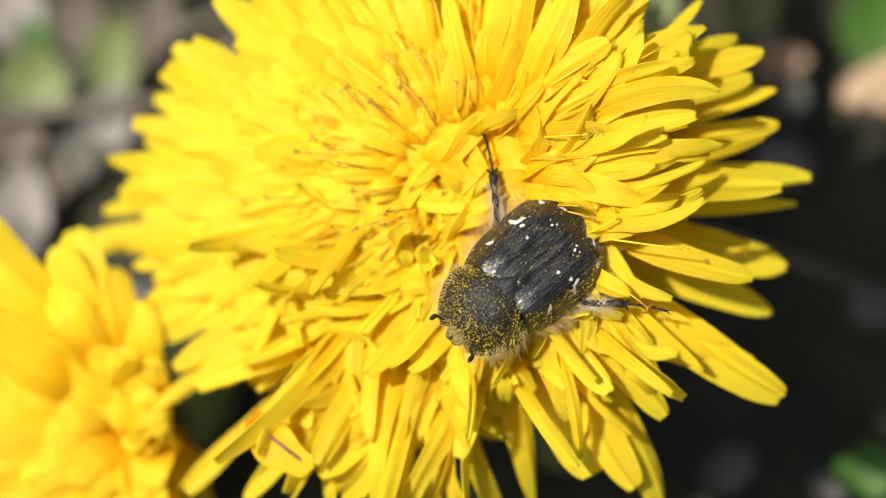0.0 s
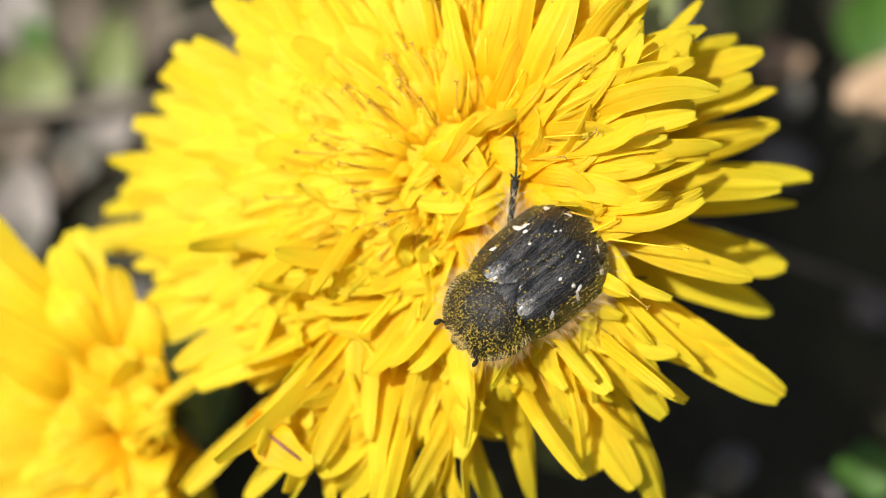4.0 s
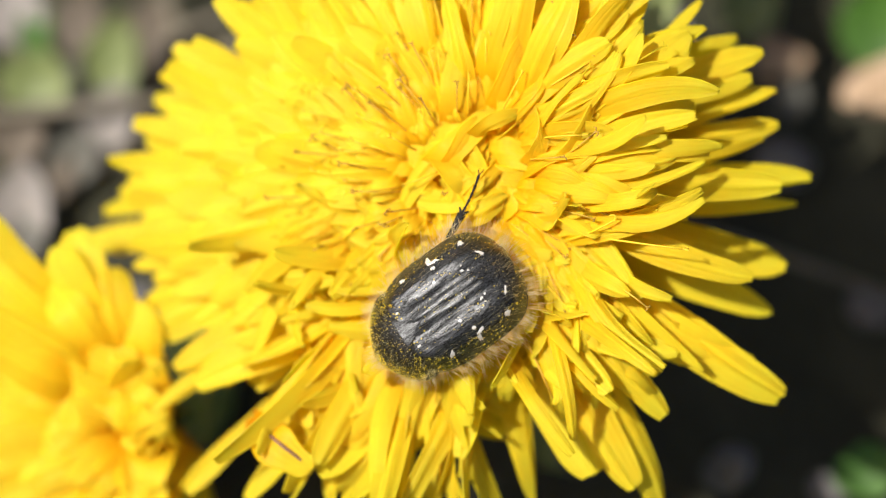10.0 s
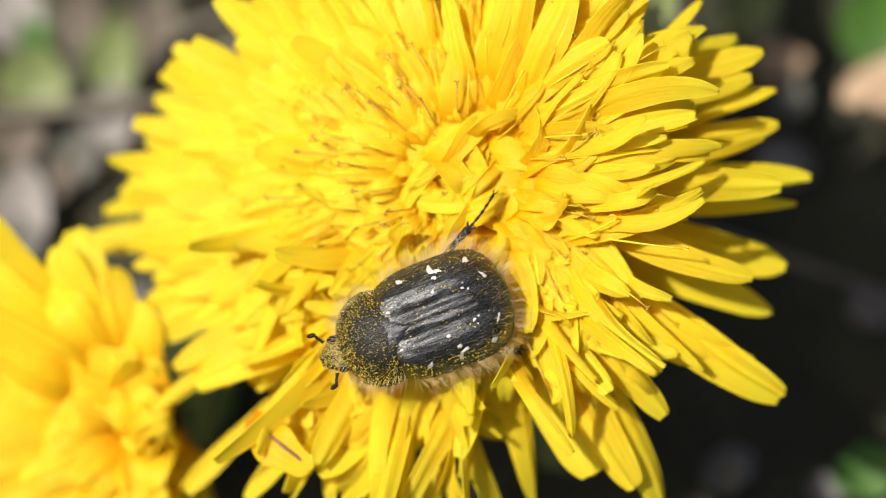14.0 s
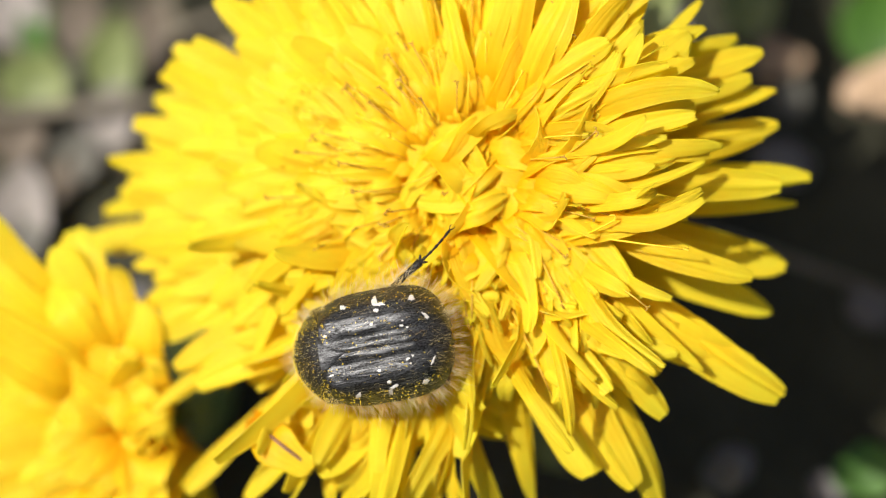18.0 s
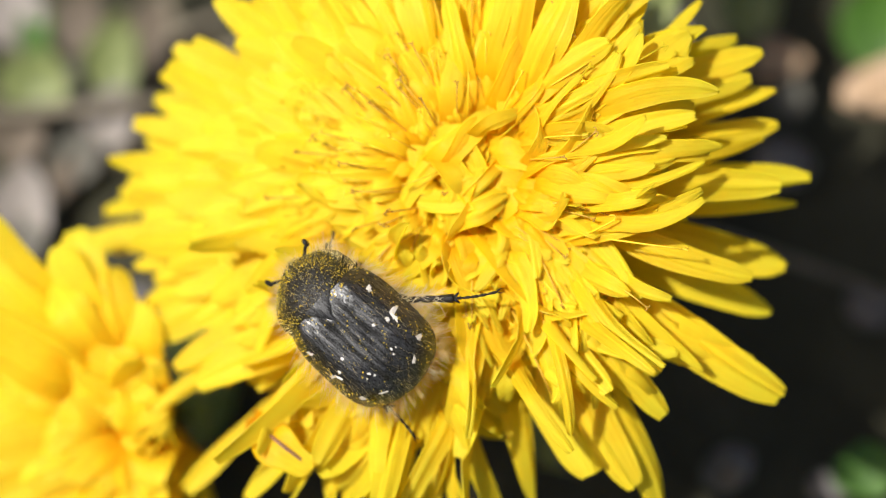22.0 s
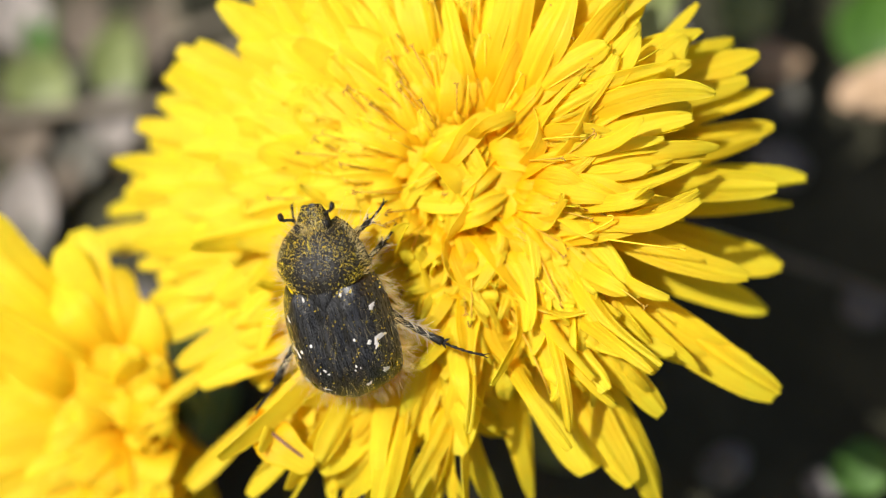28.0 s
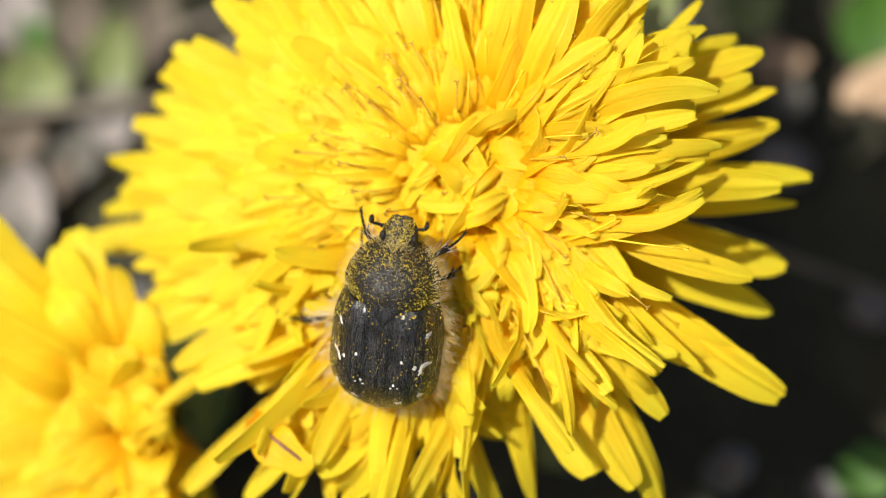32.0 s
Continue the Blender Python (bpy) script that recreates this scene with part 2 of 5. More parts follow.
# ---- dandelions ----
TRODDEN = np.array([(4.0, -1.1), (2.8, -2.7), (1.2, -3.0), (-0.9, -3.7), (-3.6, -4.7), (-4.6, -5.0), (-5.6, -3.6), (-4.6, -4.2)])


def pressed(p, drop=0.0):
    """Florets lie low where the beetle treads: caps the height of the points p."""
    d = np.full(len(p), 1e9)
    for a, b in zip(TRODDEN[:-1], TRODDEN[1:]):
        k = np.clip(((p[:, :2] - a) @ (b - a)) / ((b - a) @ (b - a)), 0, 1)
        d = np.minimum(d, np.linalg.norm(p[:, :2] - a - k[:, None] * (b - a), axis=1))
    top = -3.4 - drop + 1.25 * np.clip(d - 2.8, 0, None)
    q = p.copy()
    q[:, 2] = -np.logaddexp(-p[:, 2] * 3, -top * 3) / 3
    return q


def curled(spine, s, e, start, over, aside):
    """Bends a floret's spine from the share start on: over about the axis e, aside about the view's axis, in radians at the tip."""
    k = np.clip((s - start) / (1 - start), 0, 1) ** 1.3
    step = np.diff(spine, axis=0)
    a, b = over * k[1:, None], aside * k[1:, None]
    along = (step @ e)[:, None] * e
    step = step * np.cos(a) + np.cross(e, step) * np.sin(a) + along * (1 - np.cos(a))
    z = np.array([0, 0, 1.0])
    along = (step @ z)[:, None] * z
    step = step * np.cos(b) + np.cross(z, step) * np.sin(b) + along * (1 - np.cos(b))
    return np.concatenate([spine[:1], spine[0] + np.cumsum(step, axis=0)])


def floret_mesh(p0, p1, p2, p3, phi, width, roll, cup, seed, twist=0.0, long=24, wide=16, wild=1.0, curl=(0.0, 0.0)):
    """A strap-shaped ray floret from its foot p0 to its tip p3, in millimetres round its foot: ribbed, cupped, with a blunt five-toothed tip."""
    g, g2 = np.random.default_rng(seed), np.random.default_rng(seed + 50000)
    s = 1 - (1 - np.linspace(0, 1, long)) ** 1.45
    low = g.uniform(0, 1) ** 1.5 * 3.2
    spine = pressed(bezier(p0, p1, p2, p3, s), low)
    e = np.array([-math.sin(phi), math.cos(phi), 0.0])
    if curl[0] or curl[1]:
        spine = pressed(curled(spine, s, e, g2.uniform(0.4, 0.7), *curl), low * 0.5)
    spine = spine - p0
    grown = np.clip(s * 2.5 - 0.5, 0, 1)[:, None]
    spine = spine + grown * (e[None] * 0.16 * wild * np.sin(s * g.uniform(4, 10) + g.uniform(0, 6))[:, None] + np.array([0, 0, 0.13 * wild]) * np.sin(s * g.uniform(6, 15) + g.uniform(0, 6))[:, None])
    t = np.gradient(spine, axis=0)
    t /= np.linalg.norm(t, axis=1, keepdims=True)
    side = e - (t @ e)[:, None] * t
    side /= np.linalg.norm(side, axis=1, keepdims=True)
    up = np.cross(t, side) * -1.0
    a = np.radians(roll * s + twist * s ** 2)[:, None]
    side, up = side * np.cos(a) + up * np.sin(a), up * np.cos(a) - side * np.sin(a)
    body = 0.28 + 0.72 * np.clip(s / 0.55, 0, 1) ** 0.8
    begin = g2.uniform(0.5, 0.8)
    tipped = np.clip((s - begin) / (1 - begin), 0, 1)
    blunt = np.sqrt(np.clip(1 - g2.uniform(0.55, 0.9) * (np.clip(s - 0.935, 0, 1) / 0.065) ** 2, 0.02, 1))
    end = (1 - g.uniform(0.18, 0.55) * tipped ** 1.6) * blunt
    half = width / 2 * body * end
    half = half * (1 + 0.07 * np.sin(s * g.uniform(9, 20) + g.uniform(0, 6)))
    x = np.linspace(-1, 1, wide)
    wave = 0.05 * np.sin(s * g.uniform(5, 11) + g.uniform(0, 6))[:, None]
    dish = cup * width * (x ** 2 - 0.3)[None, :] * (1.2 - s * 0.7)[:, None]
    ribs = 0.022 * np.cos(x * math.pi * 5)[None, :] * np.clip(s * 3, 0, 1)[:, None]
    z_roll = g.uniform(-0.7, 0.9) if g.random() < 0.4 else g.uniform(-0.25, 0.3)
    tip_lift = z_roll * width * (np.clip((s - 0.78) / 0.22, 0, 1) ** 2)[:, None]
    ruffle = 0.06 * np.sin(s[:, None] * g.uniform(14, 26) + x[None, :] * g.uniform(-3, 3) + g.uniform(0, 6)) * (x[None, :] ** 2) * grown
    fold = -abs(g.normal()) * 0.10 * width * np.exp(-((x - g.normal() * 0.35) / 0.22) ** 2)[None, :] * grown
    z = dish + ribs + wave * x[None, :] + tip_lift + ruffle + fold
    tooth = np.abs(((x + 1) / 2 * 5) % 1 - 0.5) * 2
    push = (0.16 * (1 - tooth))[None, :] * (np.clip((s - 0.95) / 0.05, 0, 1) ** 2)[:, None] * g.uniform(0.3, 1.2)
    grid = spine[:, None, :] + side[:, None, :] * (half[:, None] * x[None, :])[:, :, None] + up[:, None, :] * z[:, :, None] + t[:, None, :] * push[:, :, None]
    uv = np.stack(np.broadcast_arrays((x[None, :] + 1) / 2, s[:, None]), axis=2)
    v, f, u = shell(grid * MM, 0.05 * MM, uv)
    return mesh_of("ray_floret", v, f, PETAL, u)


def style_mesh(p0, p1, p2, p3, seed):
    """The thread-like style that stands over its floret and ends in two curled arms."""
    g = np.random.default_rng(seed)
    stem = pressed(bezier(p0, p1, p2, p3, 12)) - p0
    rad = np.linspace(0.062, 0.046, 12)
    pieces = [tube(stem * MM, rad * MM, 5)]
    t = stem[-1] - stem[-2]
    t /= np.linalg.norm(t)
    lat = np.cross(t, g.normal(size=3))
    lat /= np.linalg.norm(lat)
    for sgn in (1, -1):
        w = np.linspace(0, g.uniform(1.0, 3.2), 9)
        r = g.uniform(0.18, 0.34)
        arm = stem[-1] + (t[None] * np.sin(w)[:, None] + sgn * lat[None] * 0.55 * (1 - np.cos(w))[:, None]) * r
        pieces.append(tube(arm * MM, np.linspace(0.055, 0.035, 9) * MM, 5))
    v, f, u = joined(pieces)
    u = [(a, b if i < 60 else 1.0) for i, (a, b) in enumerate(u)]
    return mesh_of("style", v, f, STYLE, u)


class Head:
    """A dandelion head in the view's own axes: centre (mm), foot of the florets, and its plant thing on the ground."""

    def __init__(self, cx, cy, cw, base, label, lean, size=1.0):
        self.c = np.array([cx, cy, cw])
        self.thing = tagged(new("dandelion"), label, "flower", "dandelions")
        self.thing.location = base
        self.to_thing = Matrix.Translation(-Vector(base)) @ VIEW
        self.seed = 0
        self.loose = []
        self.lean = lean
        self.size = size
        self.build_stem(Vector(base))

    def put(self, name, me, at, parent=None, label="", kind=""):
        m = self.to_thing @ Matrix.Translation(Vector(at) * MM)
        return part(name, me, self.thing, m, label, kind)

    def build_stem(self, base):
        top = (VIEW @ Vector((self.c + np.array(self.lean) * -2.5) * MM)) - base
        axis = (VIEW.to_3x3() @ Vector(self.lean)).normalized()
        pts = bezier(np.zeros(3), np.array([0, 0, top.z * 0.5]), np.array(top - axis * 0.008), np.array(top), 24)
        v, f, u = tube(pts, np.linspace(0.0023, 0.0019, 24), 12)
        part("stem", mesh_of("stem", v, f, GREEN, u), self.thing, label="hollow pale green stem")
        # receptacle: a shallow green cup under the florets
        m = self.to_thing @ Matrix.Translation(Vector(self.c) * MM) @ Vector(self.lean).to_track_quat("Z", "Y").to_matrix().to_4x4() @ Matrix.Scale(self.size, 4)
        prof = [(0.1, -5.4), (2.2, -5.2), (3.7, -4.0), (4.5, -2.0), (4.7, 0.2), (3.6, 0.9), (1.8, 1.2), (0.05, 1.3)]
        verts, faces, k = [], [], 20
        for r, h in prof:
            for j in range(k):
                a = j * 2 * math.pi / k
                verts.append((r * math.cos(a) * MM, r * math.sin(a) * MM, h * MM))
        for i in range(len(prof) - 1):
            for j in range(k):
                faces.append((i * k + j, i * k + (j + 1) % k, (i + 1) * k + (j + 1) % k, (i + 1) * k + j))
        part("receptacle", mesh_of("receptacle", verts, faces, GREEN), self.thing, m, "green cup under the florets")
        s = np.linspace(0, 1, 8)
        x = np.linspace(-1, 1, 5)
        grid = np.zeros((8, 5, 3))
        grid[:, :, 0] = (4.9 + 1.1 * s[:, None] ** 2) + 0 * x[None]
        grid[:, :, 1] = x[None] * (1.0 - s[:, None] ** 1.5 * 0.85) * 0.85
        grid[:, :, 2] = (-4.6 + 9.5 * s[:, None]) + 0 * x[None]
        v, f, u = shell(grid * MM, 0.2 * MM)
        bract = mesh_of("bract", v, f, GREEN)
        for j in range(18):
            part("bract", bract, self.thing, m @ pose(0, 0, 0, 0, 0, j * 20 + (j % 3) * 3))

    def build_buds(self, height, radius=3.9):
        """Closed yellow buds packed in the middle of the head."""
        pieces = []
        for k in range(260):
            r, a = radius * math.sqrt((k + 0.5) / 260), k * 2.39996
            foot = self.c + np.array([r * math.cos(a), r * math.sin(a), 0.3])
            tip = foot + np.array([0.6 * math.cos(a * 3), 0.6 * math.sin(a * 3), height * (1 - 0.02 * r * r) * (0.93 + 0.07 * math.sin(k * 7.7))])
            s = np.linspace(0, 1, 6)[:, None]
            pieces.append(tube(pressed(foot + (tip - foot) * s) * MM, np.array([0.2, 0.27, 0.29, 0.29, 0.25, 0.08]) * MM, 6))
        v, f, u = joined(pieces)
        u = [(p, 0.3 + q * 0.55) for p, q in u]
        self.put("young_disc", mesh_of("young_disc", v, f, PETAL, u), (0, 0, 0), label="packed closed yellow buds", kind="stuff")

    def ray(self, az, reach, w, width, arch=2.0, bow=0.0, roll=0.0, style=False, cup=None, foot=None, swing=0.0, under=False, crest=None, curl=(0.0, 0.0), wild=None):
        """A floret by its direction (degrees), reach, tip depth, width, arch and sideways bow in millimetres."""
        self.seed += 1
        g = np.random.default_rng(1000 + self.seed)
        a = math.radians(az)
        out = np.array([math.cos(a), math.sin(a), 0.0])
        lat = np.array([-math.sin(a), math.cos(a), 0.0])
        rb = foot if foot is not None else min(3.4, 0.22 * reach)
        b = a + math.radians(swing)
        p0 = self.c + np.array([math.cos(b), math.sin(b), 0.0]) * rb + np.array([0, 0, 0.2])
        p3 = self.c + out * reach
        p3[2] = w
        rise = w - p0[2]
        p1 = p0 + out * reach * 0.04 + np.array([0, 0, max(1.0, rise * 0.85)])
        p2 = p0 + out * (reach - rb) * 0.40 + lat * bow + np.array([0, 0, rise + arch * 0.75])
        small = {"long": 19, "wide": 11} if under else {}
        me = floret_mesh(p0, p1, p2, p3, a, width, roll, abs(g.normal()) * 0.13 - 0.04 if cup is None else cup, self.seed, g.normal() * (60 if 218 < az < 285 else 12 if 95 < az <= 218 else 30), wild=wild or (2.3 if 218 < az < 285 else 1.0), curl=curl, **small)
        if under:
            self.loose.append((me, p0))
        ob = None if under else self.put("ray_floret", me, p0)
        if style:
            lift = np.array([0, 0, g.uniform(0.7, 1.6)])
            e = p0 + (p3 - p0) * g.uniform(0.5, 0.85) + lift * 1.0
            e[2] = max(e[2], crest(e, az) - 0.2 if crest else e[2]) + g.uniform(0.0, 0.6)
            q1 = p0 + np.array([0, 0, max(1.0, rise * 0.8)]) + out * 0.6
            q2 = p0 + (e - p0) * 0.62 + lift + np.array([0, 0, rise * 0.35])
            thread = style_mesh(p0, q1, q2, e + lat * g.uniform(-0.5, 0.5), self.seed)
            if under:
                self.loose.append((thread, p0))
            else:
                part("style", thread, ob)
        return ob


def join_loose(head, name, label):
    """The hidden lower florets of a head as one mesh."""
    pieces = []
    for me, p0 in head.loose:
        uv = np.zeros(len(me.loops) * 2, dtype=np.float32)
        me.uv_layers[0].data.foreach_get("uv", uv)
        idx = np.zeros(len(me.loops), dtype=np.int32)
        me.loops.foreach_get("vertex_index", idx)
        per = np.zeros((len(me.vertices), 2))
        per[idx] = uv.reshape(-1, 2)
        co = np.zeros(len(me.vertices) * 3, dtype=np.float32)
        me.vertices.foreach_get("co", co)
        pieces.append((co.reshape(-1, 3) + np.array(p0) * MM, [tuple(q.vertices) for q in me.polygons], per))
    v, f, u = joined(pieces)
    head.put(name, mesh_of(name, v, f, PETAL, u), (0, 0, 0), label=label, kind="stuff")


main = Head(1.74, 3.46, -13.5, (0.004, 0.016, 0.0), "fully open bright yellow dandelion head on a short stem", (-0.16, 0.05, 1.0))
ray = main.ray
main.build_buds(8.0, 4.4)
# the florets of the rim that stand out one by one
ray(25.2, 16.4, -6.8, 1.66, 2.0, 0.8, 10)
ray(30.1, 15.6, -8.8, 1.77, 1.5, 0.8, 25)
ray(21.2, 15.3, -6.5, 1.43, 2.0, 0.8, -5)
ray(17.2, 16.3, -7.9, 1.31, 1.5, 0.7, 20)
ray(11.2, 16.0, -8.1, 1.49, 1.5, 0.6, 15)
ray(5.2, 15.2, -6.7, 1.43, 2.2, 0.3, 0)
ray(1.2, 17.5, -9.5, 1.71, 1.5, 0.2, 8)
ray(1.2, 15.6, -5.9, 2.06, 2.4, -0.6, -5)
ray(355.2, 16.8, -9.7, 2.11, 1.5, -0.2, 15)
ray(345.2, 16.8, -9.5, 2.23, 1.6, -0.4, 10)
ray(337.2, 17.0, -9.8, 2.63, 1.5, -0.6, 5)
ray(325.1, 19.4, -6.4, 2.63, 2.0, -1.2, -10)
ray(323.2, 17.4, -5.9, 2.71, 2.0, -0.8, -5)
ray(321.2, 15.1, -4.6, 1.03, 2.4, -0.5, -15)
ray(313.2, 13.7, -4.5, 1.43, 2.2, -0.4, -5)
ray(309.2, 15.6, -5.0, 1.66, 2.3, -0.7, -10)
ray(298.2, 13.5, -6.0, 2.06, 2.0, -0.6, -5)
ray(302.1, 19.5, -7.0, 2.71, 1.6, -1.0, 0)
ray(298.1, 17.8, -6.4, 2.57, 1.8, -0.8, 0)
ray(291.1, 16.3, -6.6, 2.71, 1.6, -0.9, 5)
ray(269, 17.1, -6.0, 1.60, 1.6, -0.3, 0, curl=(0.25, -0.35))
ray(261, 17.7, -6.4, 1.60, 1.6, 0.2, 5, curl=(0.35, 0.45))
ray(251, 18.4, -6.8, 1.60, 1.8, 0.3, 0, curl=(0.15, -0.55))
ray(244, 18.5, -7.0, 1.60, 1.8, 0.3, -5, curl=(0.25, 0.25))
ray(271, 13.1, -4.2, 1.60, 2.2, 0.1, 0, curl=(0.35, -0.35))
ray(279, 11.1, -3.4, 1.60, 2.2, -0.1, 8, curl=(0.15, 0.45))
ray(289.2, 13.7, -7.8, 1.60, 2.0, -0.5, 5)
ray(261, 15.3, -5.4, 1.60, 2.0, 0.2, -8, curl=(0.25, -0.55))
ray(253, 15.2, -5.6, 1.60, 2.0, 0.3, 8, curl=(0.35, 0.25))
ray(247, 16.7, -6.4, 1.60, 2.0, 0.3, 0, curl=(0.15, -0.35))
ray(39.1, 15.0, -6.3, 0.86, 1.5, -1.8, 30)
ray(48.1, 12.4, -5.9, 1.71, 2.0, -1.5, 10)
ray(55, 12.1, -3.0, 1.71, 2.0, -1.2, 15)
ray(65, 11.3, -2.6, 1.89, 2.0, -1.0, 10)
ray(78, 12.0, -3.2, 2.29, 2.0, 0.3, 0)
ray(145, 16.8, -9.9, 2.00, 2.0, 0.4, 0)
ray(155, 17.6, -11.7, 1.77, 1.6, 0.3, 5)
ray(160, 17.4, -12.5, 1.71, 1.6, 0.2, 5)
ray(169, 18.6, -13.7, 2.11, 1.6, 0.2, 0)
ray(176, 19.6, -15.2, 2.00, 1.4, 0.2, 0)
ray(180, 18.5, -13.9, 2.00, 1.6, 0.1, 0)
ray(182, 20.3, -16.2, 2.11, 1.2, 0.2, 3)
ray(189, 21.2, -17.0, 2.23, 1.0, 0.2, 3)
ray(193, 18.8, -14.4, 2.11, 1.4, 0.0, 0)
ray(200, 19.1, -14.0, 2.11, 1.6, -0.1, 0)
ray(205, 19.3, -13.4, 2.29, 1.6, -0.2, 5)
ray(212, 18.7, -10.6, 1.7, 1.6, -0.2, 0)
ray(215, 20.9, -12.0, 1.60, 1.6, -0.4, 30)
ray(216, 18.3, -10.6, 2.00, 2.0, 0.0, 0)
ray(230, 18.0, -8.1, 2.00, 2.4, 0.4, 10)
ray(226, 22.4, -11.5, 1.77, 1.2, 0.5, 40)
ray(235, 20.5, -8.9, 2.29, 1.4, 0.3, 0)
ray(238, 18.8, -7.4, 2.29, 1.6, 0.3, 0)
ray(351.5, 8.7, -2.6, 2.0, 1.4, -0.5, -5)
ray(9.5, 7.3, -2.6, 1.66, 1.4, 0.3, 10)
ray(26.3, 10.3, -3.4, 1.7, 1.6, 0.6, 0)
ray(18.4, 6.8, -4.9, 1.26, 2.8, 0.5, -10)
ray(28.3, 8.1, -4.7, 0.97, 3.0, 0.4, -20)
ray(7.3, 12.0, -3.0, 1.1, 1.8, 0.3, -15)
ray(325.3, 9.5, -2.2, 1.6, 1.8, -1.6, -10)
# pale blunt florets that hang down beside the beetle's way
ray(268, 11.9, -3.8, 1.8, 1.0, -0.4, 5)
ray(278.5, 10.7, -3.5, 1.7, 1.2, -0.3, -8)
ray(273, 9.0, -3.2, 1.5, 1.2, 0.3, 10)
ray(285, 9.8, -3.4, 1.5, 1.2, -0.5, -5)
ray(292, 8.2, -3.0, 1.4, 1.4, 0.4, 12)
ray(261, 9.4, -3.8, 1.6, 1.0, 0.5, -10)
ray(300, 12.6, -3.6, 1.7, 1.4, -0.6, -6)
ray(254, 12.8, -4.4, 1.7, 1.0, 0.5, 14)

ray(281, 17.0, -8.8, 2.10, 1.6, 0.3, 10)


def interp(x, table):
    xs, ys = zip(*table)
    return float(np.interp(x, xs, ys))


RIM = [(0, 16.6), (30, 15.5), (60, 15.5), (90, 16.5), (120, 17.0), (150, 17.6), (180, 20.0), (200, 19.5), (220, 18.2), (240, 17.0), (270, 16.5), (300, 16.5), (330, 17.0), (360, 16.6)]
DOME = [(0, 4.5), (40, 3.2), (90, 3.4), (150, 4.2), (190, 4.0), (225, 2.2), (270, 0.8), (320, 0.8), (345, 3.4), (360, 4.5)]


def plane(u):
    """Depth of the rim: the head leans, its one side farther off."""
    return -6.6 + 0.27 * (u - 1.7) - 0.02 * min(0.0, u + 4.0) ** 2


def fill(ray, rim, dome, rings, c, crown, skip=None, crest=None, neat=(56, 222)):
    """Rings of florets from the rim inwards, each a little out of line; crown: height of the innermost over the rim."""
    g = np.random.default_rng(31)
    for f, count, width in rings:
        turn = g.uniform(0, 360)
        for j in range(count):
            az = (turn + j * 360 / count + g.normal() * 0.3 * 360 / count) % 360
            if skip and skip(az, f):
                continue
            reach = interp(az, rim) * f * g.uniform(0.86, 1.08)
            if crest and 40 < az < 150 and f < 0.62:
                if g.random() < 0.5:
                    continue
                reach *= 1.35
            u = c + reach * math.cos(math.radians(az))
            k = (1 - f) ** 2.5
            high = interp(az, dome) * (1 - k) * (1 - f) + crown * k
            w = plane(u) + high * g.uniform(0.8, 1.12) + g.normal() * 0.45
            calm = neat[0] < az < neat[1]
            curl = (g.normal() * 0.12 + 0.12, g.normal() * 0.1) if calm else (g.normal() * 0.35, g.normal() * 0.35) if not 222 < az < 294 or not crest else (g.normal() * 0.7 + 0.3, g.normal() * 0.8)
            ray(az, reach, w, width * g.uniform(0.72, 1.2) * (1.3 if calm else 1.0) * (1.3 if calm and az < 140 and 0.4 < f < 0.7 else 1.0), g.uniform(0.6, 2.6), g.normal() * (0.7 if calm else 1.1), g.normal() * (6 if calm else 17), swing=g.normal() * (10 if calm else 26),
                style=0.42 < f < 0.85 and g.random() < 0.55, under=f > 0.72, crest=crest, curl=curl if f < 0.9 else (0.0, 0.0), wild=0.7 if calm else None)


RINGS = [(0.98, 30, 1.8), (0.91, 30, 1.7), (0.83, 32, 1.55), (0.75, 32, 1.45), (0.67, 34, 1.35), (0.59, 34, 1.25), (0.51, 32, 1.2), (0.43, 30, 1.1)]

def crest(e, az):
    """Height of the florets' upper surface at the point e, in the direction az."""
    f = min(1.0, math.hypot(e[0] - 1.74, e[1] - 3.46) / interp(az, RIM))
    return plane(e[0]) + interp(az, DOME) * (1 - f) + 1.3


fill(ray, RIM, DOME, RINGS, 1.74, 1.6, lambda az, f: (f > 0.85 and (az < 42 or az > 285 or (f > 0.95 and 165 < az))) or (f > 0.62 and 318 < az < 353) or (f > 0.68 and 271 < az < 289) or (f > 0.7 and (az < 30 or az > 353)), crest=crest)
# a floret folded over, with a dull purple stripe along its underside
folded = (np.array([-10.0, -8.8, -9.6]), np.array([-10.0, -9.2, -5.4]), np.array([-8.6, -10.2, -4.7]), np.array([-7.0, -11.4, -5.6]))
floret = main.put("ray_floret", floret_mesh(*folded, math.radians(-36), 2.3, 4, -0.06, 4711, wild=0.4), folded[0])
line = bezier(*folded, np.linspace(0.25, 0.97, 12)) - folded[0] + np.array([0.12, 0.14, 0.16])
v, f, u = tube(line * MM, np.interp(np.linspace(0, 1, 12), (0, 0.3, 1), (0.03, 0.10, 0.09)) * MM, 6, 0.4)
part("stripe", mesh_of("stripe", v, f, STRIPE, u), floret, label="dull purple stripe")
# two long bare styles that stick out from between the rim florets
def bare_style(owner, foot, bend, tip, seed, from_tip=False):
    inv = owner.matrix_basis.inverted() @ main.to_thing
    me = style_mesh(np.array(foot), np.array(bend), (np.array(bend) + np.array(tip)) / 2, np.array(tip), seed)
    origin = Vector(tip if from_tip else foot) * MM
    me.transform(Matrix.Translation(Vector(foot) * MM - origin))
    return part("style", me, owner, inv @ Matrix.Translation(origin))


